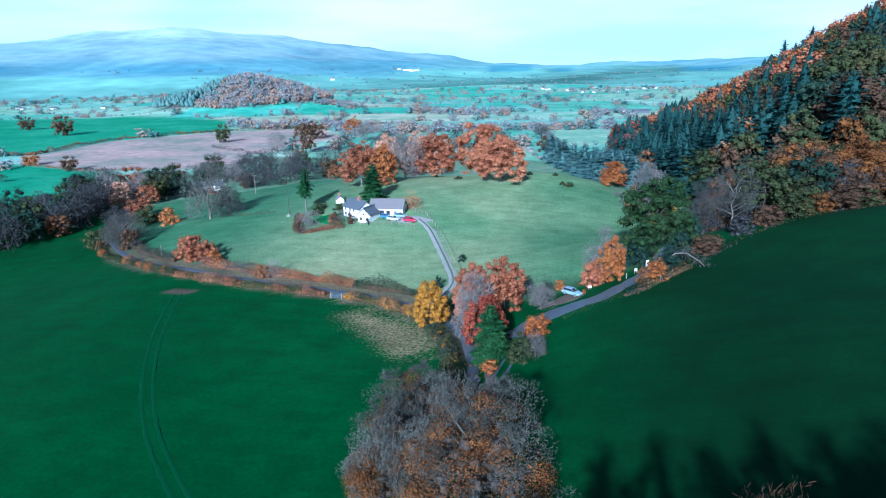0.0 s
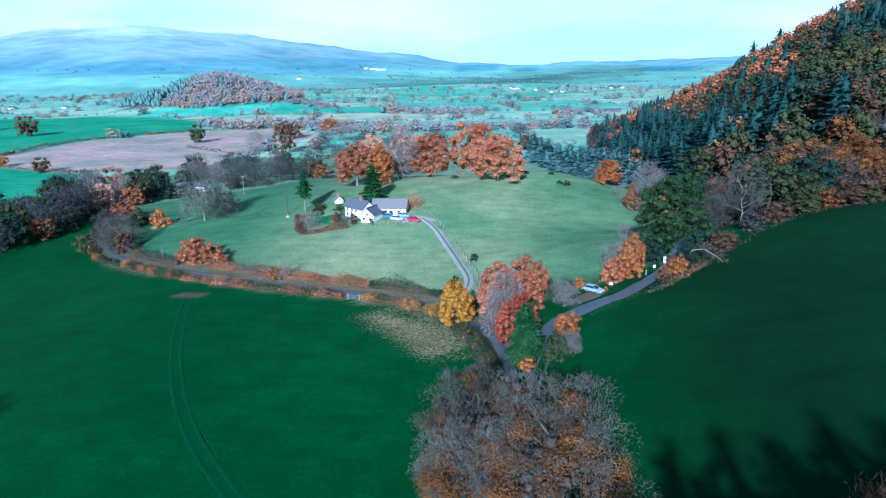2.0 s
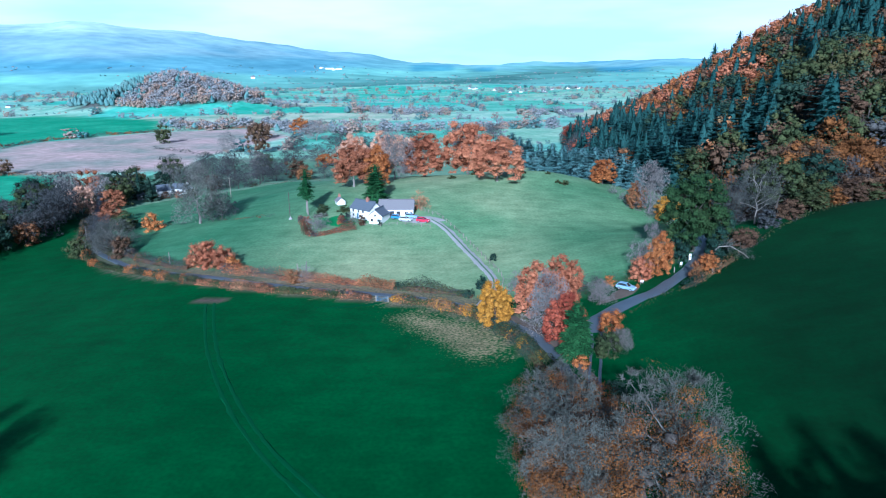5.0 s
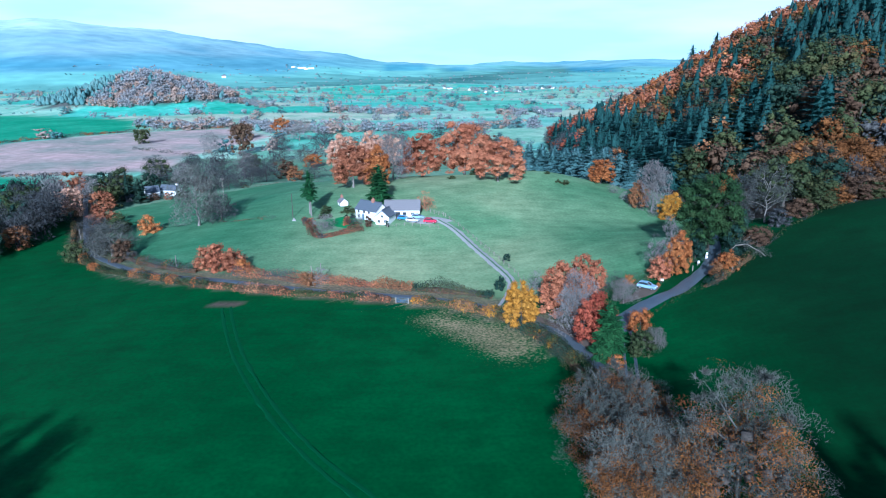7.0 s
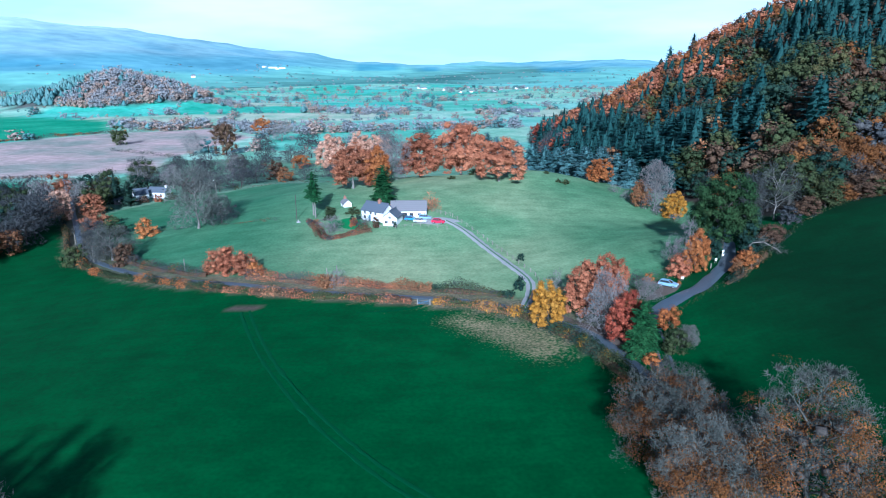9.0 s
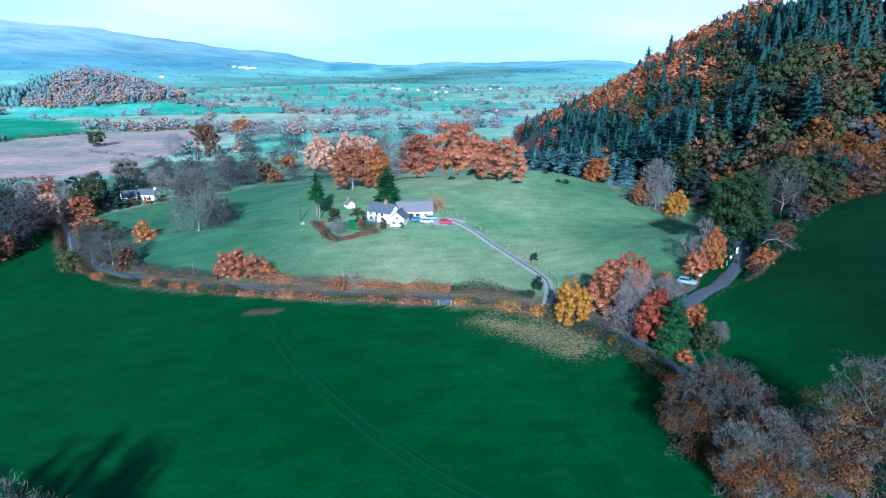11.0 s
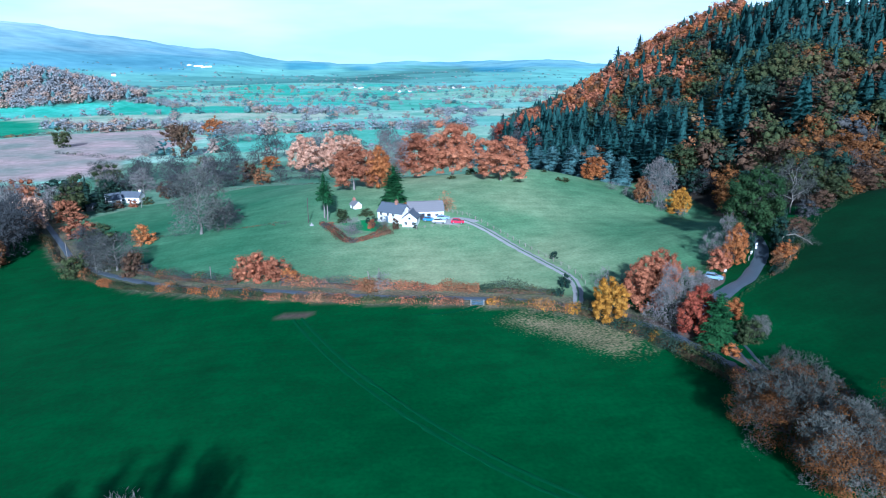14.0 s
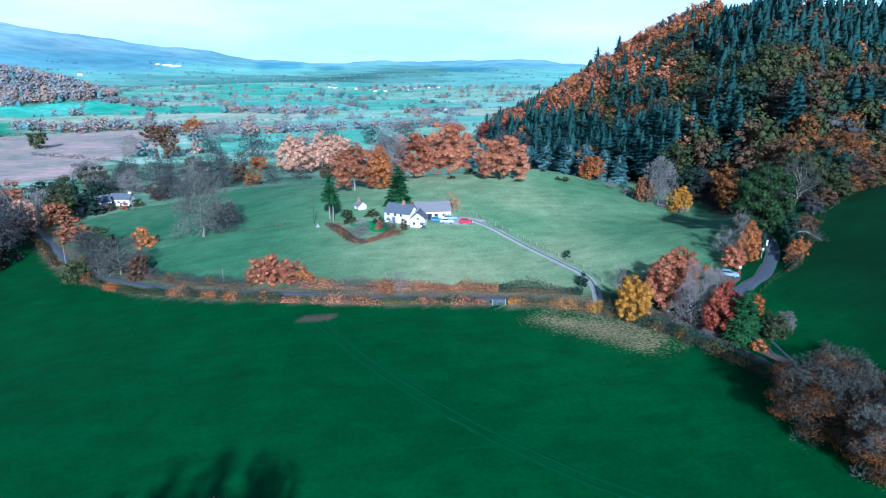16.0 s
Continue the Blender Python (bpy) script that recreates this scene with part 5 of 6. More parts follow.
# hedgerows between the valley fields, on the lines where one field meets the next
x, y, rng = scatter(6.8, -1500, 620, 330, 1900, 41)
i0, j0 = field_cell(x, y)
edge = np.zeros(len(x), bool)
for dx, dy in ((4.2, 0), (0, 4.2)):
    i1, j1 = field_cell(x + dx, y + dy)
    edge |= (i0 != i1) | (j0 != j1)
view = np.degrees(np.arctan2(x + 40, y))
edge &= (inside_hill(x, y) < -6) & ~within(x, y, PLOUGH) & ~within(x, y, SHEEP_FIELD) & (view > -62) & (view < 32) & ~((x > -240) & (y < 420))
x, y = x[edge], y[edge]
pick = rng.rand(len(x))
tall = pick < 0.11
# these leaf colours carry painted haze, so the hedgerows look pale
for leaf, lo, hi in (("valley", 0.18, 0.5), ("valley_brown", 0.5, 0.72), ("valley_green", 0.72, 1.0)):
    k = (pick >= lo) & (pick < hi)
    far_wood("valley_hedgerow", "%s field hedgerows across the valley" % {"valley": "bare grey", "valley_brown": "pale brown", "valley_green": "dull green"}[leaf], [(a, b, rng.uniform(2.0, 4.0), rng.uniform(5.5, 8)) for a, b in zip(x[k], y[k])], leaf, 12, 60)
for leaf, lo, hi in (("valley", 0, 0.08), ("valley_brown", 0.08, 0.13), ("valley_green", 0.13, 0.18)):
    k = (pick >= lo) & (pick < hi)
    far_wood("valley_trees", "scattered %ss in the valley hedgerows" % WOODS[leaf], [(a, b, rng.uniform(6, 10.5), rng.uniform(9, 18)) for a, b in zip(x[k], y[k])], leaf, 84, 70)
# belts of trees along the river
x, y, rng = scatter(13, -700, 60, 560, 960, 43)
belt = np.abs(y - 640 - 0.10 * (x + 200) - 34 * np.sin(x / 90)) < 26 + 14 * np.sin(x / 55)
belt |= (np.abs(y - 860 + 0.25 * (x + 100) - 40 * np.sin(x / 110)) < 24) & (np.sin(x / 37) > -0.4)
belt &= ~within(x, y, SHEEP_FIELD) & ~within(x, y, PLOUGH) & (inside_hill(x, y) < -10) & (x < 20)
x, y = x[belt], y[belt]
pick = rng.rand(len(x))
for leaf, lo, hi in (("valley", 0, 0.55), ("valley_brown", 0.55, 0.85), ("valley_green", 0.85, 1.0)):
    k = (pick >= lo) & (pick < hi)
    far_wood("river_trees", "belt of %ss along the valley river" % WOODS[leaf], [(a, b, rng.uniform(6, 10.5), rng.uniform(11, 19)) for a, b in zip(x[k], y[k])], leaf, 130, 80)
# hedges and trees between the fields on the far slopes
x, y, rng = scatter(17, -1900, 1000, 1990, 2900, 45)
i0, j0 = field_cell(x * 0.6, y * 0.6)
edge = np.zeros(len(x), bool)
for dx, dy in ((13, 0), (0, 13)):
    i1, j1 = field_cell((x + dx) * 0.6, (y + dy) * 0.6)
    edge |= (i0 != i1) | (j0 != j1)
view = np.degrees(np.arctan2(x + 40, y))
edge &= (view > -42) & (view < 24) & (rng.rand(len(x)) < 0.5) & (far_height(x, y) < 62)
x, y = x[edge], y[edge]
pick = rng.rand(len(x))
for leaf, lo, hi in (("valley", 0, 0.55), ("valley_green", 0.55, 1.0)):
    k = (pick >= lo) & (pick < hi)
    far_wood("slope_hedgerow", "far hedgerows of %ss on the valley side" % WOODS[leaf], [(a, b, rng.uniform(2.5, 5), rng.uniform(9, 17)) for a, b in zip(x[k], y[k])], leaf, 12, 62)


# ---- hedges ----
hedge("lane_hedge", [(-172, 199), (-160, 180.5), (-149, 168.5), (-132, 158), (-117, 148.5), (-104, 142.3)], 2.3, 1.8, "olive", "low green hedge with orange clumps along the lane", 1, second="green", third="orange")
hedge("lane_hedge", [(-104, 142.3), (-90, 139.2), (-79, 137.6), (-66, 135.6), (-58.5, 134.4)], 2.6, 2.0, "olive", "low green hedge with rust and orange leaves along the lane", 2, second="beech", third="brown")
hedge("lane_hedge", [(-53.5, 133.2), (-46, 131.6), (-40, 129), (-34, 126.2)], 2.8, 2.6, "olive", "green and gold hedge beside the field gate", 3, second="rust", third="yellow")
hedge("lane_hedge", [(-34, 126), (-28, 117), (-24.5, 111), (-21, 101), (-19, 91), (-17, 82)], 4.0, 2.8, "green", "dark green bramble hedge with yellow leaves along the lane bank", 4, 190, second="olive", third="olive")
hedge("lane_hedge", [(-172, 206), (-160, 193), (-143, 176), (-132, 166.5), (-119, 157.5), (-112, 154)], 2.6, 2.2, "dusk", "bare grey hedge on the field side of the lane", 5, second="olive", third="rust")
hedge("lane_hedge", [(-101, 150.5), (-91, 148), (-82, 146.5), (-73, 145), (-62, 143), (-54, 141)], 2.6, 2.2, "rust", "orange beech hedge along the lane", 6, second="beech", third="dusk")
hedge("lane_hedge", [(-54, 141), (-46, 139.5), (-38, 137), (-35, 136)], 2.6, 2.3, "green", "dark evergreen hedge along the lane", 7, second="olive")
hedge("lane_hedge", [(-205, 248), (-186, 216), (-176, 200)], 1.8, 1.8, "olive", "low green and rust hedge beside the lane", 8, second="rust", third="green")
hedge("field_hedge", [(-128, 206), (-118, 203.5), (-105, 201)], 1.4, 0.9, "dusk", "thin bare field hedge by the old oak", 9, 16, gaps=0.6, second="olive", third="brown")
hedge("field_hedge", [(-160, 218), (-150, 213), (-140, 209)], 1.4, 1.0, "olive", "thin field hedge by the old oak", 10, 16, gaps=0.6)
hedge("garden_hedge", [(-95.5, 197.5), (-90, 187.5), (-85.5, 179), (-79, 182), (-74, 185)], 2.6, 1.5, "brown", "mixed grey and rust garden hedge round the farm garden", 11, second="russet")
hedge("road_hedge", [(-3.5, 118.5), (1, 121.8), (6, 124.6), (11, 126.8), (16, 131), (21, 136.5), (27, 141.5), (34, 148), (44, 155), (58, 162), (75, 170)], 1.4, 1.0, "olive", "thin green and brown hedge between road and field", 12, 16, gaps=0.6, second="olive")
hedge("bank_hedge", [(8.2, 125.4), (12, 127.6), (16.6, 131.6), (21, 136.2)], 2.2, 2.0, "green", "overgrown dark hedge with rust leaves on the road bank", 21, 130, 0.22, second="rust", third="olive")
hedge("pasture_hedge", [(-24, 131), (-16, 131.5), (-9, 133.5), (-2, 135.5), (5, 140), (10, 147)], 2.2, 2.2, "olive", "scrubby dark hedge at the bottom of the pasture", 13, 24, gaps=0.3)
hedge("rise_hedge", [(-150, 292), (-125, 302), (-100, 310), (-75, 318), (-45, 322), (-10, 318)], 2.0, 1.8, "dusk", "bare grey hedge behind the rise", 14, 18, gaps=0.4, second="olive", third="brown")
hedge("plough_hedge", [(-384, 366), (-340, 352), (-309, 344), (-270, 350)], 2.4, 2.0, "rust", "rust hedge along the ploughed field", 15, 12, 0.6)
hedge("plough_hedge", [(-560, 432), (-470, 418), (-418, 412), (-426, 508), (-372, 590), (-282, 644), (-214, 690)], 3.0, 2.8, "rust", "rust hedge between ploughed and green fields", 16, 24, 0.7)
hedge("plough_hedge", [(-300, 470), (-262, 446), (-238, 432), (-222, 404), (-226, 376)], 2.4, 2.0, "olive", "dark hedge across the ploughed land", 17, 10, 0.6)
hedge("stream_hedge", [(-205, 330), (-180, 322), (-160, 312), (-150, 296)], 2.6, 2.4, "olive", "scrubby hedge along the stream", 18, 18, 0.5)


# ---- buildings ----
def gable_block(bm, x0, x1, y0, y1, eave, ridge):
    """Walls with gables at both x ends."""
    ym = (y0 + y1) / 2
    pts = [(y0, 0), (y1, 0), (y1, eave), (ym, ridge), (y0, eave)]
    a = [bm.verts.new((x0, p, q)) for p, q in pts]
    b = [bm.verts.new((x1, p, q)) for p, q in pts]
    bm.faces.new(a[::-1])
    bm.faces.new(b)
    for i in range(5):
        bm.faces.new((a[i], a[(i + 1) % 5], b[(i + 1) % 5], b[i]))


def roof_slabs(bm, x0, x1, y0, y1, eave, ridge, over=0.3, thick=0.16):
    ym = (y0 + y1) / 2
    rise = (ridge - eave) / (ym - y0)
    for s, ye in ((1, y0 - over), (-1, y1 + over)):
        ze = eave - rise * over + 0.03
        prof = [(ye, ze), (ym, ridge + 0.03), (ym, ridge + 0.03 + thick), (ye, ze + thick)]
        a = [bm.verts.new((x0 - over * 0.7, p, q)) for p, q in prof]
        b = [bm.verts.new((x1 + over * 0.7, p, q)) for p, q in prof]
        bm.faces.new(a)
        bm.faces.new(b[::-1])
        for i in range(4):
            bm.faces.new((a[i], b[i], b[(i + 1) % 4], a[(i + 1) % 4]))


def built(name, fn, args, mat):
    bm = bmesh.new()
    fn(bm, *args)
    return from_bm(name, bm, mat)


def slates(parent, x0, x1, y0, y1, eave, ridge, mat, cols, rows):
    """Courses of slates lying on the slope that faces -y, each a thin tile of its own."""
    ym = (y0 + y1) / 2
    slope = math.hypot(ym - y0, ridge - eave)
    tilt = math.atan2(ridge - eave, ym - y0)
    w, h = (x1 - x0 + 0.3) / cols, (slope + 0.3) / rows
    me = boxes("slate", [(-w * 0.485, -h * 0.54, 0, w * 0.485, h * 0.54, 0.035)], mat)
    for side in (1, -1):
        for r in range(rows):
            for c in range(cols):
                s = slope - (r + 0.5) * h
                yy, zz = ym - side * s * math.cos(tilt), ridge - s * math.sin(tilt) + 0.205
                m = pose(x0 - 0.15 + (c + 0.5 + (0.5 if r % 2 else 0) * 0.5) * w, yy, zz, math.degrees(tilt) * side + 2.0 * side, 0, 0)
                part("slate", me, parent, "", m)


def window(parent, x, y, z, w, h, face, bars=2):
    """A framed window on a wall that faces `face` degrees (0: -y)."""
    root = part("window", boxes("window_frame", [(-w / 2 - 0.06, -0.05, 0, -w / 2 + 0.03, 0.06, h), (w / 2 - 0.03, -0.05, 0, w / 2 + 0.06, 0.06, h),
                                                 (-w / 2 - 0.06, -0.05, h - 0.03, w / 2 + 0.06, 0.06, h + 0.06), (-w / 2 - 0.1, -0.1, -0.08, w / 2 + 0.1, 0.06, 0.0)], WHITE), parent, "", pose(x, y, z, 0, 0, face))
    for k in range(bars):
        a = -w / 2 + w * k / bars
        part("pane", boxes("pane", [(a + 0.03, -0.02, 0.03, a + w / bars - 0.03, 0.01, h - 0.03)], GLASS), root)


def doorway(parent, x, y, z, w, h, face, mat, name="door"):
    root = part(name, boxes("door_leaf", [(-w / 2, -0.04, 0, w / 2, 0.05, h)], mat, 0.01), parent, "", pose(x, y, z, 0, 0, face))
    part("door_frame", boxes("door_frame", [(-w / 2 - 0.1, -0.06, 0, -w / 2, 0.06, h + 0.1), (w / 2, -0.06, 0, w / 2 + 0.1, 0.06, h + 0.1), (-w / 2, -0.06, h, w / 2, 0.06, h + 0.1)], WHITE), root)


def chimney(parent, x, y, z0, z1, mat=BRICK):
    st = part("chimney", boxes("stack", [(x - 0.45, y - 0.35, z0, x + 0.45, y + 0.35, z1), (x - 0.52, y - 0.42, z1 - 0.25, x + 0.52, y + 0.42, z1 - 0.1)], mat), parent)
    for dx in (-0.2, 0.2):
        part("chimney_pot", rods("pot", [((x + dx, y, z1), (x + dx, y, z1 + 0.45), 0.13, 0.11)], BRICK), st)


def farmhouse():
    z = 5.9
    main = thing("farmhouse", "white-rendered farmhouse with a blue slate roof and front gable", "house", "farm buildings", -72.4, 194.6, -34, z)
    part("wall", built("wall", gable_block, (-4.4, 4.4, -2.6, 2.6, 3.2, 5.3), RENDERED), main)
    roof = part("roof", built("roof", roof_slabs, (-4.4, 4.4, -2.6, 2.6, 3.2, 5.3), SLATE), main)
    slates(roof, -4.5, 4.5, -2.6, 2.6, 3.2, 5.3, SLATE, 12, 5)
    chimney(roof, 1.0, 0, 4.8, 6.4)
    for wx, wz in ((-3.0, 2.1), (-0.6, 2.1), (-3.0, 0.6), (1.4, 2.1)):
        window(main, wx, -2.63, wz, 0.9, 0.95, 0)
    window(main, -4.43, 0, 2.3, 0.8, 0.9, -90)
    doorway(main, -1.0, -2.63, 0, 0.9, 1.95, 0, BLUE_DOOR)
    front = part("front_wing", built("front_wing", gable_block, (-3.2, 3.2, -2.2, 2.2, 2.6, 4.3), RENDERED), main, "", pose(6.4, -0.2, -0.4, 0, 0, 34 + 76))
    wing_roof = part("wing_roof", built("wing_roof", roof_slabs, (-3.2, 3.2, -2.2, 2.2, 2.6, 4.3), SLATE), main, "", pose(6.4, -0.2, -0.4, 0, 0, 34 + 76))
    slates(wing_roof, -3.3, 3.3, -2.2, 2.2, 2.6, 4.3, SLATE, 9, 4)
    window(front, -3.23, 0.0, 2.3, 0.8, 0.8, -90)
    window(front, -3.23, -1.1, 0.7, 0.9, 1.0, -90)
    window(front, -3.23, 1.1, 0.7, 0.9, 1.0, -90)
    window(front, 0.5, 2.23, 0.8, 0.9, 1.0, 180)
    barn = thing("barn", "white barn wing with a weathered slate roof and dark panels as open bays", "barn", "farm buildings", -61.6, 196.4, 4, 6.4)
    part("wall", built("wall", gable_block, (-6.6, 4.4, -3.2, 3.2, 2.7, 4.9), RENDERED), barn)
    roof = part("roof", built("roof", roof_slabs, (-6.6, 4.4, -3.2, 3.2, 2.7, 4.9), OLD_SLATE), barn)
    slates(roof, -6.6, 4.4, -3.2, 3.2, 2.7, 4.9, OLD_SLATE, 14, 5)
    # bays are shut panels whose near-black colour paints the unlit inside
    for wx, w, h in ((-2.7, 2.2, 2.1), (-0.3, 1.2, 2.0)):
        doorway(barn, wx, -3.23, 0, w, h, 0, DARK, "bay")
    window(barn, 2.2, -3.23, 1.1, 1.1, 0.8, 0)
    doorway(barn, 4.43, 0.3, 0, 1.5, 2.1, 90, DARK, "side_bay")
    window(barn, 3.7, -3.23, 1.1, 0.6, 0.7, 0, 1)


farmhouse()
shed = thing("garden_cottage", "small white gabled outbuilding with a chimney in the garden", "outbuilding", "farm buildings", -84.6, 209.5, -62)
part("wall", built("wall", gable_block, (-1.7, 1.7, -1.3, 1.3, 1.3, 2.4), RENDERED), shed)
roof = part("roof", built("roof", roof_slabs, (-1.7, 1.7, -1.3, 1.3, 1.3, 2.4), OLD_SLATE), shed)
chimney(roof, -1.2, 0, 2.0, 3.1)
doorway(shed, 0.3, -1.33, 0, 0.7, 1.25, 0, DARK)


def cottage(x, y, turn, length, depth, eave, ridge, label, z=None, group="houses by the stream", wall=RENDERED, roof_mat=SLATE, stacks=1):
    ob = thing("cottage", label, "house", group, x, y, turn, z)
    part("wall", built("wall", gable_block, (-length / 2, length / 2, -depth / 2, depth / 2, eave, ridge), wall), ob)
    top = part("roof", built("roof", roof_slabs, (-length / 2, length / 2, -depth / 2, depth / 2, eave, ridge), roof_mat), ob)
    if stacks:
        chimney(top, length / 2 - 0.7, 0, ridge - 0.5, ridge + 0.9, RENDERED)
        for k in range(3):
            window(ob, -length / 2 + length * (k + 0.6) / 3.4, -depth / 2 - 0.03, 1.0, 1.1, 1.1, 0)
    return ob


cottage(-193.2, 289, 35, 6, 5.5, 2.8, 5.2, "white cottage gable among the stream trees", stacks=0)
cottage(-187, 295, -10, 9, 5.2, 2.8, 4.8, "white cottage with a slate roof among the stream trees")
cottage(-197, 278, 15, 5, 3, 2.2, 3.2, "low grey shed behind the cottages", wall=OLD_SLATE, stacks=0)


# ---- cars ----
def car(x, y, turn, paint, label, z_add=0.12):
    ob = thing("car", label, "car", "parked cars", x, y, turn, float(ground_height(x, y)) + z_add)
    bm = bmesh.new()
    prof = [(-2.0, 0.35), (-2.03, 0.75), (-1.9, 0.98), (-1.2, 1.02), (1.05, 0.98), (1.75, 0.86), (2.02, 0.62), (2.02, 0.34)]
    left = [bm.verts.new((p, -0.82, q)) for p, q in prof]
    right = [bm.verts.new((p, 0.82, q)) for p, q in prof]
    bm.faces.new(left[::-1])
    bm.faces.new(right)
    for i in range(8):
        bm.faces.new((left[i], right[i], right[(i + 1) % 8], left[(i + 1) % 8]))
    bmesh.ops.bevel(bm, geom=bm.edges[:], offset=0.06, segments=2, affect="EDGES")
    body = part("body", from_bm("body", bm, paint), ob)
    bm = bmesh.new()
    low = [(-1.85, 0.74, 0.96), (0.95, 0.74, 0.96), (0.95, -0.74, 0.96), (-1.85, -0.74, 0.96)]
    high = [(-1.5, 0.56, 1.42), (0.1, 0.58, 1.46), (0.1, -0.58, 1.46), (-1.5, -0.56, 1.42)]
    lo, hi = [bm.verts.new(p) for p in low], [bm.verts.new(p) for p in high]
    for i in range(4):
        bm.faces.new((lo[i], lo[(i + 1) % 4], hi[(i + 1) % 4], hi[i]))
    bm.faces.new(hi)
    bm.faces.new(lo[::-1])
    part("windows", from_bm("windows", bm, GLASS), ob, "dark car windows")
    part("roof", boxes("roof", [(-1.52, -0.59, 1.41, 0.14, 0.59, 1.5)], paint, 0.03), ob)
    for px in (-1.5, 0.12):
        for sy in (-1, 1):
            part("pillar", rods("pillar", [((px, sy * 0.58, 1.44), (px + (0.82 if px > 0 else -0.34), sy * 0.755, 0.97), 0.045, 0.045)], paint, 6), ob)
    for px in (-1.25, 1.25):
        for sy in (-1, 1):
            w = part("wheel", rods("tyre", [((px, sy * 0.66, 0.31), (px, sy * 0.86, 0.31), 0.31, 0.31)], RUBBER, 16), ob)
            part("rim", rods("rim", [((px, sy * 0.85, 0.31), (px, sy * 0.875, 0.31), 0.19, 0.17)], STEEL, 12), w)
    for sy in (-0.6, 0.6):
        part("headlight", boxes("headlight", [(1.93, sy - 0.16, 0.62, 2.04, sy + 0.16, 0.76)], WHITE, 0.02), ob)
        part("tail_light", boxes("tail_light", [(-2.06, sy - 0.12, 0.72, -1.97, sy + 0.12, 0.92)], RED, 0.02), ob)


RED = car_paint("red car paint", (0.62, 0.015, 0.07))
ICE = car_paint("pale blue car paint", (0.28, 0.44, 0.60))
SILVER = car_paint("silver white car paint", (0.62, 0.66, 0.70))
BLUE = car_paint("blue car paint", (0.06, 0.24, 0.50))
car(-53.2, 188.4, -14, RED, "small bright red car parked in the farmyard")
car(-58.8, 189.4, -12, SILVER, "silver-white car parked in the farmyard")
car(-57.4, 191.9, -8, ICE, "pale blue car parked against the barn")
car(-61.6, 191.2, -10, BLUE, "blue car parked against the barn")
car(-2.0, 130.8, -32, ICE, "pale blue hatchback parked in the road pull-in")


# ---- fences, gate, poles ----
def fence(points, step, height, label, rails=2, mat=TIMBER):
    line = glide(points, step)
    ob = tagged(new("fence"), label, "fence", "field fences")
    x0, y0 = line[0]
    at = Vector((x0, y0, float(ground_height(x0, y0))))
    ob.matrix_basis = Matrix.Translation(at)
    post = boxes("post", [(-0.07, -0.07, -0.2, 0.07, 0.07, height)], mat, 0.012)
    tops = [Vector((px, py, float(ground_height(px, py)))) - at for px, py in line]
    for k, p in enumerate(tops):
        part("post", post, ob, "", pose(*p, (k * 37 % 7) - 3, (k * 53 % 7) - 3, k * 29 % 90))
    for r in range(rails):
        h = height * (0.9 - 0.4 * r)
        part("rail", rods("rail", [(p + Vector((0, 0, h)), q + Vector((0, 0, h)), 0.025, 0.025) for p, q in zip(tops, tops[1:])], mat, 5), ob)


fence([(-48.8, 193.5), (-44.5, 186), (-40, 177), (-35.5, 166.5), (-31.8, 157), (-28.6, 148), (-28.3, 141)], 2.6, 1.15, "weathered post and rail fence along the drive")
fence([(-49.5, 194.5), (-52.5, 196), (-55, 198.5)], 1.8, 1.2, "grey timber fence behind the yard")
fence([(-71, 186.6), (-66, 185.6), (-61, 187), (-56, 185.9), (-50.5, 184.2)], 2.2, 0.9, "low grey fence on the edge of the yard")
gate = thing("field_gate", "blue-grey five-bar gate in the lane hedge", "gate", "", -57.0, 133.5, -8)
for px in (0, 2.9):
    part("post", boxes("post", [(px - 0.1, -0.1, -0.2, px + 0.1, 0.1, 1.35)], TIMBER, 0.02), gate)
for k in range(5):
    part("bar", rods("bar", [((0.1, 0, 0.2 + 0.22 * k), (2.8, 0, 0.2 + 0.22 * k), 0.03, 0.03)], BLUE_DOOR), gate)
part("brace", rods("brace", [((0.1, 0, 0.2), (2.8, 0, 1.08), 0.025, 0.025)], BLUE_DOOR), gate)


def pole(x, y, height, label, lean=0.0, arm=False, mat=TIMBER):
    ob = thing("utility_pole", label, "pole", "poles in the fields", x, y)
    part("shaft", rods("shaft", [((0, 0, -0.2), (lean, 0, height), 0.14, 0.10)], mat), ob)
    if arm:
        a = part("cross_arm", boxes("cross_arm", [(-0.8, -0.06, height - 0.5, 0.8, 0.06, height - 0.38)], TIMBER), ob)
        for px in (-0.65, 0, 0.65):
            part("insulator", rods("insulator", [((px, 0, height - 0.38), (px, 0, height - 0.2), 0.05, 0.04)], WHITE, 6), a)


pole(-77.4, 147.2, 4.6, "pale slender pole standing behind the lane hedge", mat=PALE_BARK)
pole(-79.6, 148, 3.6, "short leaning pole behind the lane hedge", -0.5)
pole(-119.5, 158, 4.2, "pale pole behind the lane hedge", mat=PALE_BARK)
pole(-157.4, 182.2, 5.4, "pale pole at the bend of the lane", mat=PALE_BARK)
pole(-173.8, 201.4, 6.0, "pale pole beside the lane", mat=PALE_BARK)
pole(-99.2, 199.4, 8.2, "dark utility pole by the farm garden", mat=BARK)
pole(-150, 268, 9, "tall utility pole beyond the field", arm=True)
trough = thing("water_trough", "pale stone pile with a small trough beside the pole", "trough", "", -98, 196.4, 10)
part("base", boxes("base", [(-0.6, -0.4, -0.1, 0.6, 0.4, 0.35)], GRAVEL, 0.08), trough)
part("cap", boxes("cap", [(-0.2, -0.2, 0.35, 0.2, 0.2, 0.9)], GRAVEL, 0.06), trough)


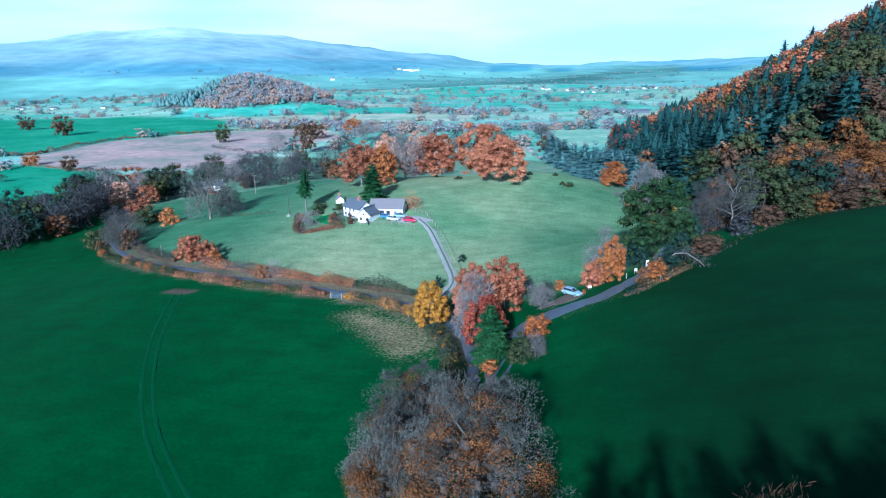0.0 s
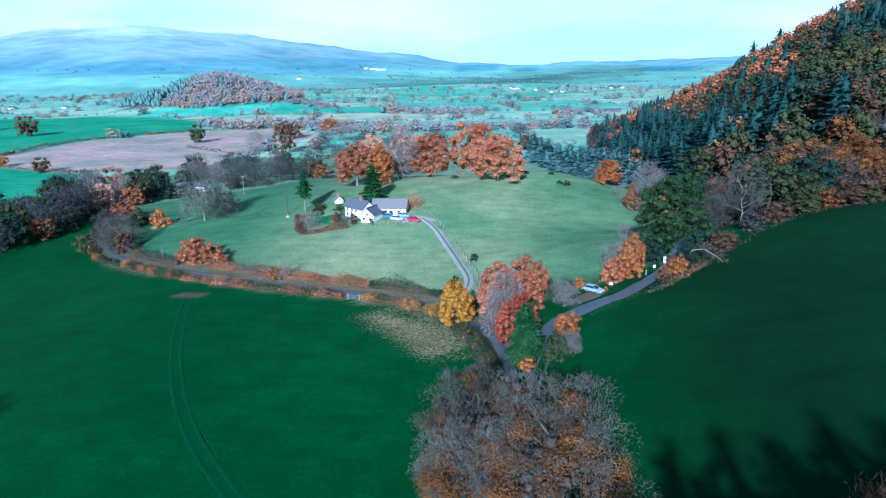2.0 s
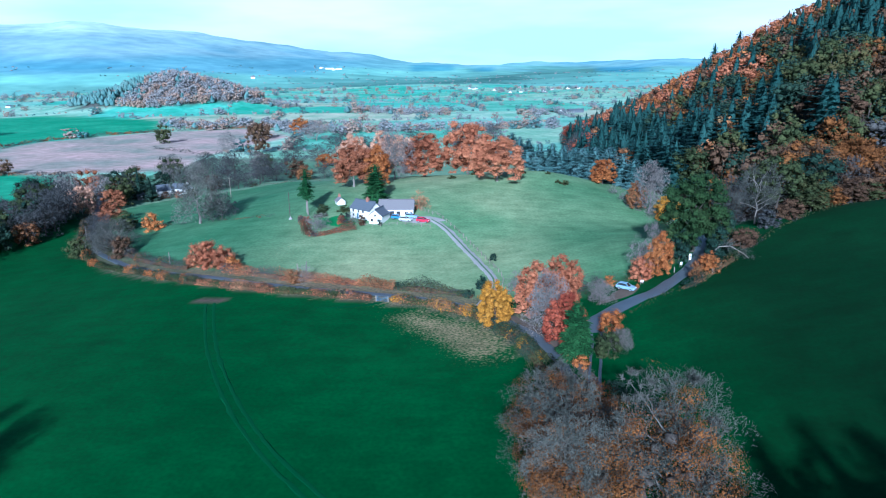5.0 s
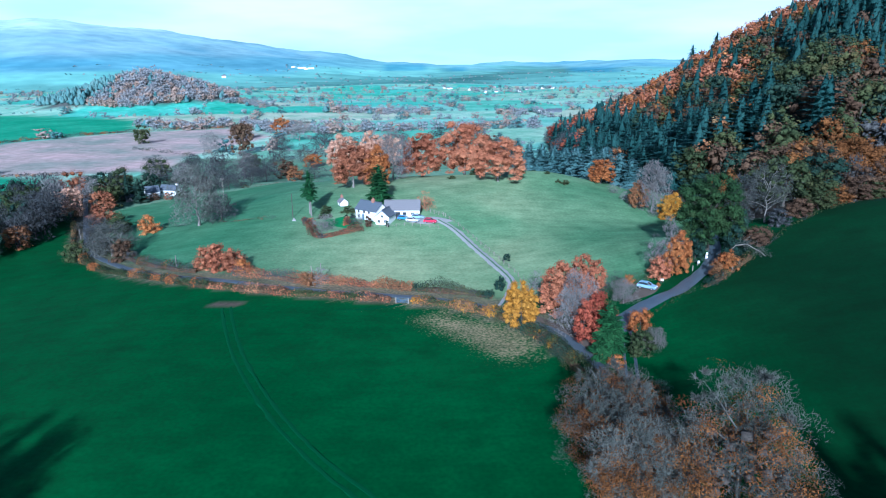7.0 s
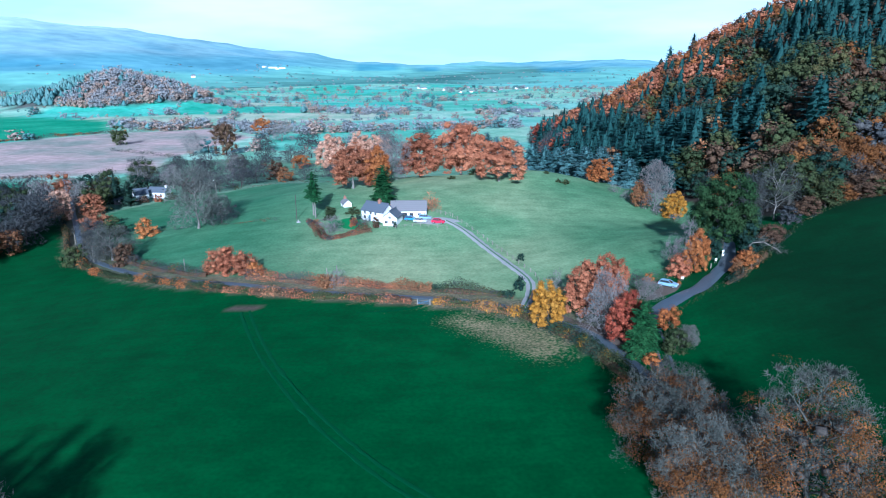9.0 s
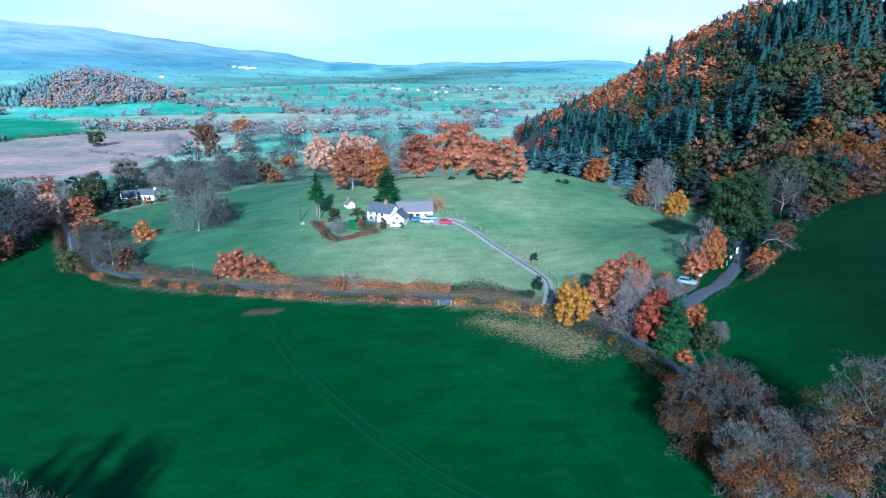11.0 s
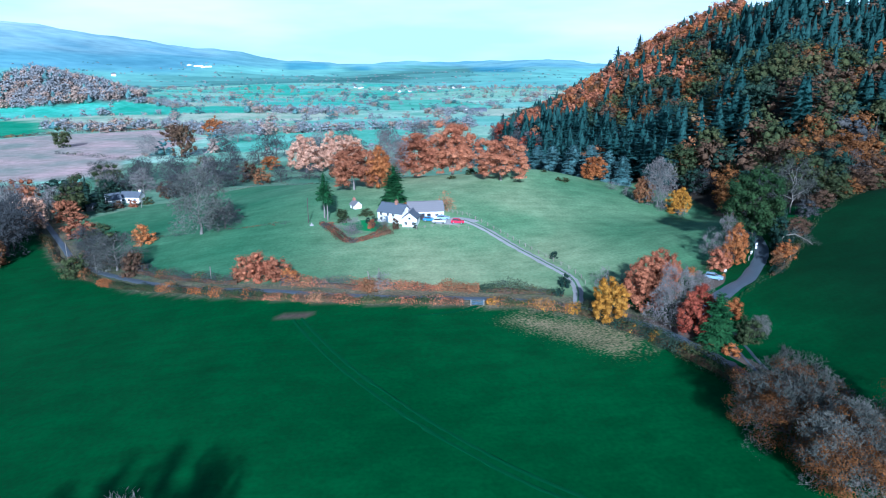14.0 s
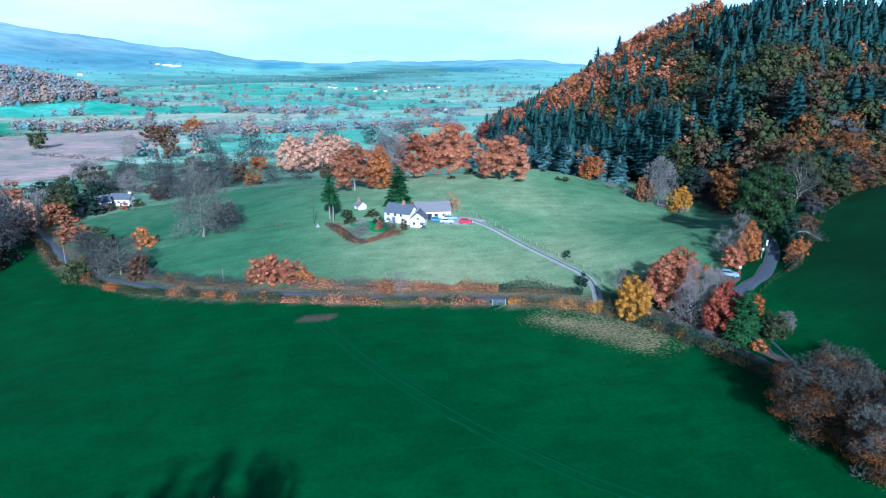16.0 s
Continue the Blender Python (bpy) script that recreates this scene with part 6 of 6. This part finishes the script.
def notice(x, y, turn, w, h, stand, label):
    ob = thing("notice_board", label, "sign", "roadside signs", x, y, turn)
    part("board", boxes("board", [(-w / 2, -0.03, stand, w / 2, 0.03, stand + h)], WHITE, 0.01), ob, "white board")
    for k in (-1, 1):
        part("post", boxes("post", [(k * w * 0.35 - 0.04, 0.035, -0.2, k * w * 0.35 + 0.04, 0.1, stand + h)], TIMBER), ob)
    part("text_bar", boxes("text_bar", [(-w * 0.3, -0.036, stand + h * 0.4, w * 0.3, -0.031, stand + h * 0.6)], DARK), ob, "dark unreadable line")


notice(1.6, 132.4, 10, 0.7, 0.45, 0.5, "small white notice board beside the pull-in")
notice(11.0, 138.2, 20, 0.6, 0.6, 0.5, "small white notice by the wood entrance")
notice(13.4, 140.4, 20, 0.6, 1.4, 0.4, "tall pale board by the wood entrance")
for px, py, h in ((7.8, 137.2, 1.6), (9.0, 135.8, 1.2), (12.8, 128.4, 1.3), (15.2, 130.0, 1.4), (17.6, 132.6, 1.4)):
    ob = thing("fence_post", "single weathered post at the road edge", "post", "posts at the road edge", px, py)
    part("shaft", boxes("shaft", [(-0.09, -0.09, -0.2, 0.09, 0.09, h)], TIMBER, 0.02), ob)

# garden
lawn_grass = grained("garden lawn", (0.012, 0.13, 0.035), (0.04, 0.22, 0.07), 0.6)
structure("lawn", patch("lawn", -82.5, 192.5, 7.5, 5.0, lawn_grass, 0.05, 14, -0.5), "bright green garden lawn", "lawn")
for x, y, h, w, kind, leaf, label in ((-86, 183.5, 5.6, 5.6, "scrub", "grey", "bare grey shrub in the garden corner"), (-75.4, 188.4, 4.2, 4.2, "scrub", "grey", "bare grey shrub before the farmhouse"),
                                      (-72.2, 187.2, 3.6, 3.2, "bush", "brown", "brown shrub before the farmhouse"), (-79.2, 190.5, 2.4, 3.0, "bush", "orange", "small orange shrub in the garden"),
                                      (-80.5, 194.5, 1.7, 2.4, "bush", "green", "clipped dark evergreen in the garden"), (-78.6, 195.4, 1.7, 2.2, "bush", "green", "clipped dark evergreen in the garden"),
                                      (-88, 197, 2.8, 5.0, "bush", "olive", "low olive shrub in the garden"), (-66.3, 186.8, 1.9, 1.6, "bush", "green", "small dark shrub at the gable wall"),
                                      (-68, 203.5, 2.4, 4, "bush", "orange", "orange shrub behind the farmhouse"), (-90, 190, 2.0, 3.4, "scrub", "grey", "low grey shrub in the garden"), (-84.5, 185.5, 4.6, 5.6, "scrub", "grey", "bare grey shrub in the garden corner"), (-77.5, 187, 3.8, 4.6, "scrub", "dusk", "bare dark shrub before the farmhouse"), (-79.5, 189.5, 2.8, 2.6, "bush", "russet", "small russet shrub in the garden"), (-89, 203, 2.6, 5.5, "bush", "olive", "low olive shrub in the garden"), (-81, 201, 2.4, 5, "bush", "olive", "low olive shrub in the garden"), (-92, 194, 1.6, 3.2, "bush", "russet", "small russet shrub in the garden")):
    plant("garden_shrub", kind, leaf, x, y, h, w, label, "shrubs in the garden", 3)

for x, y, h, w, leaf, label in ((-188, 281, 3.6, 6, "brown", "brown bush before the white cottages"), (-183, 284, 3.2, 6, "russet", "russet bush before the white cottages"), (-192, 279, 3.4, 5, "orange", "orange bush before the white cottages"),
                                (-179, 289, 3.4, 6, "olive", "dull green bush before the white cottages"), (-201, 284, 7, 7, "green", "dark evergreen beside the white cottages"), (-204, 276, 8, 8, "green", "dark evergreen beside the white cottages")):
    plant("cottage_bush", "mid" if h > 6 else "bush", leaf, x, y, h, w, label, "bushes round the cottages", 3)
pole(-178.5, 281, 6.0, "pale pole in the field hedge before the cottages", mat=PALE_BARK)

# ---- far farms and the village ----
def far_house(x, y, turn, length, depth, eave, ridge, label, group, wall, roof_mat):
    z = float(far_height(x, y) if y > 1990 else ground_height(x, y)) - 0.3
    return cottage(x, y, turn, length, depth, eave, ridge, label, z, group, wall, roof_mat, 0)


rng = np.random.RandomState(77)
for k in range(11):
    bx = rng.uniform(-4, 6.5)
    r = rng.uniform(1450, 1850)
    far_house(r * math.sin(radians(bx)) - 20, r * math.cos(radians(bx)), rng.uniform(0, 180), rng.uniform(6, 9.5), 6, 2.8, 5, "far white house in the valley village", "houses of the far village", RENDERED, OLD_SLATE)
for x, y, l, t in ((-770, 2700, 34, 10), (-735, 2712, 24, 10), (-805, 2705, 18, 80), (-748, 2680, 14, 15)):
    far_house(x, y, t, l, 14, 3.5, 6, "far white farm building on the valley side", "buildings of the far farm", RENDERED, WHITE)
for x, y, l, t in ((-905, 800, 24, 10), (-1010, 990, 11, 0), (-960, 1010, 10, 20), (-1040, 1010, 9, 60), (-870, 1030, 9, 0)):
    far_house(x, y, t, l, 9, 2.6, 4.8, "white farm shed with a slate roof among far trees", "sheds of the valley farm", RENDERED, SLATE)
far_house(42, 850, 60, 10, 7, 3, 5.4, "white house below the wooded spur", "houses of the far village", RENDERED, OLD_SLATE)
far_house(60, 872, 10, 20, 9, 3, 5, "long blue-roofed shed below the wooded spur", "houses of the far village", SLATE, SLATE)
far_house(-924, 2249, 20, 14, 9, 6, 10, "white house on top of the wooded valley hill", "houses of the far village", RENDERED, OLD_SLATE)
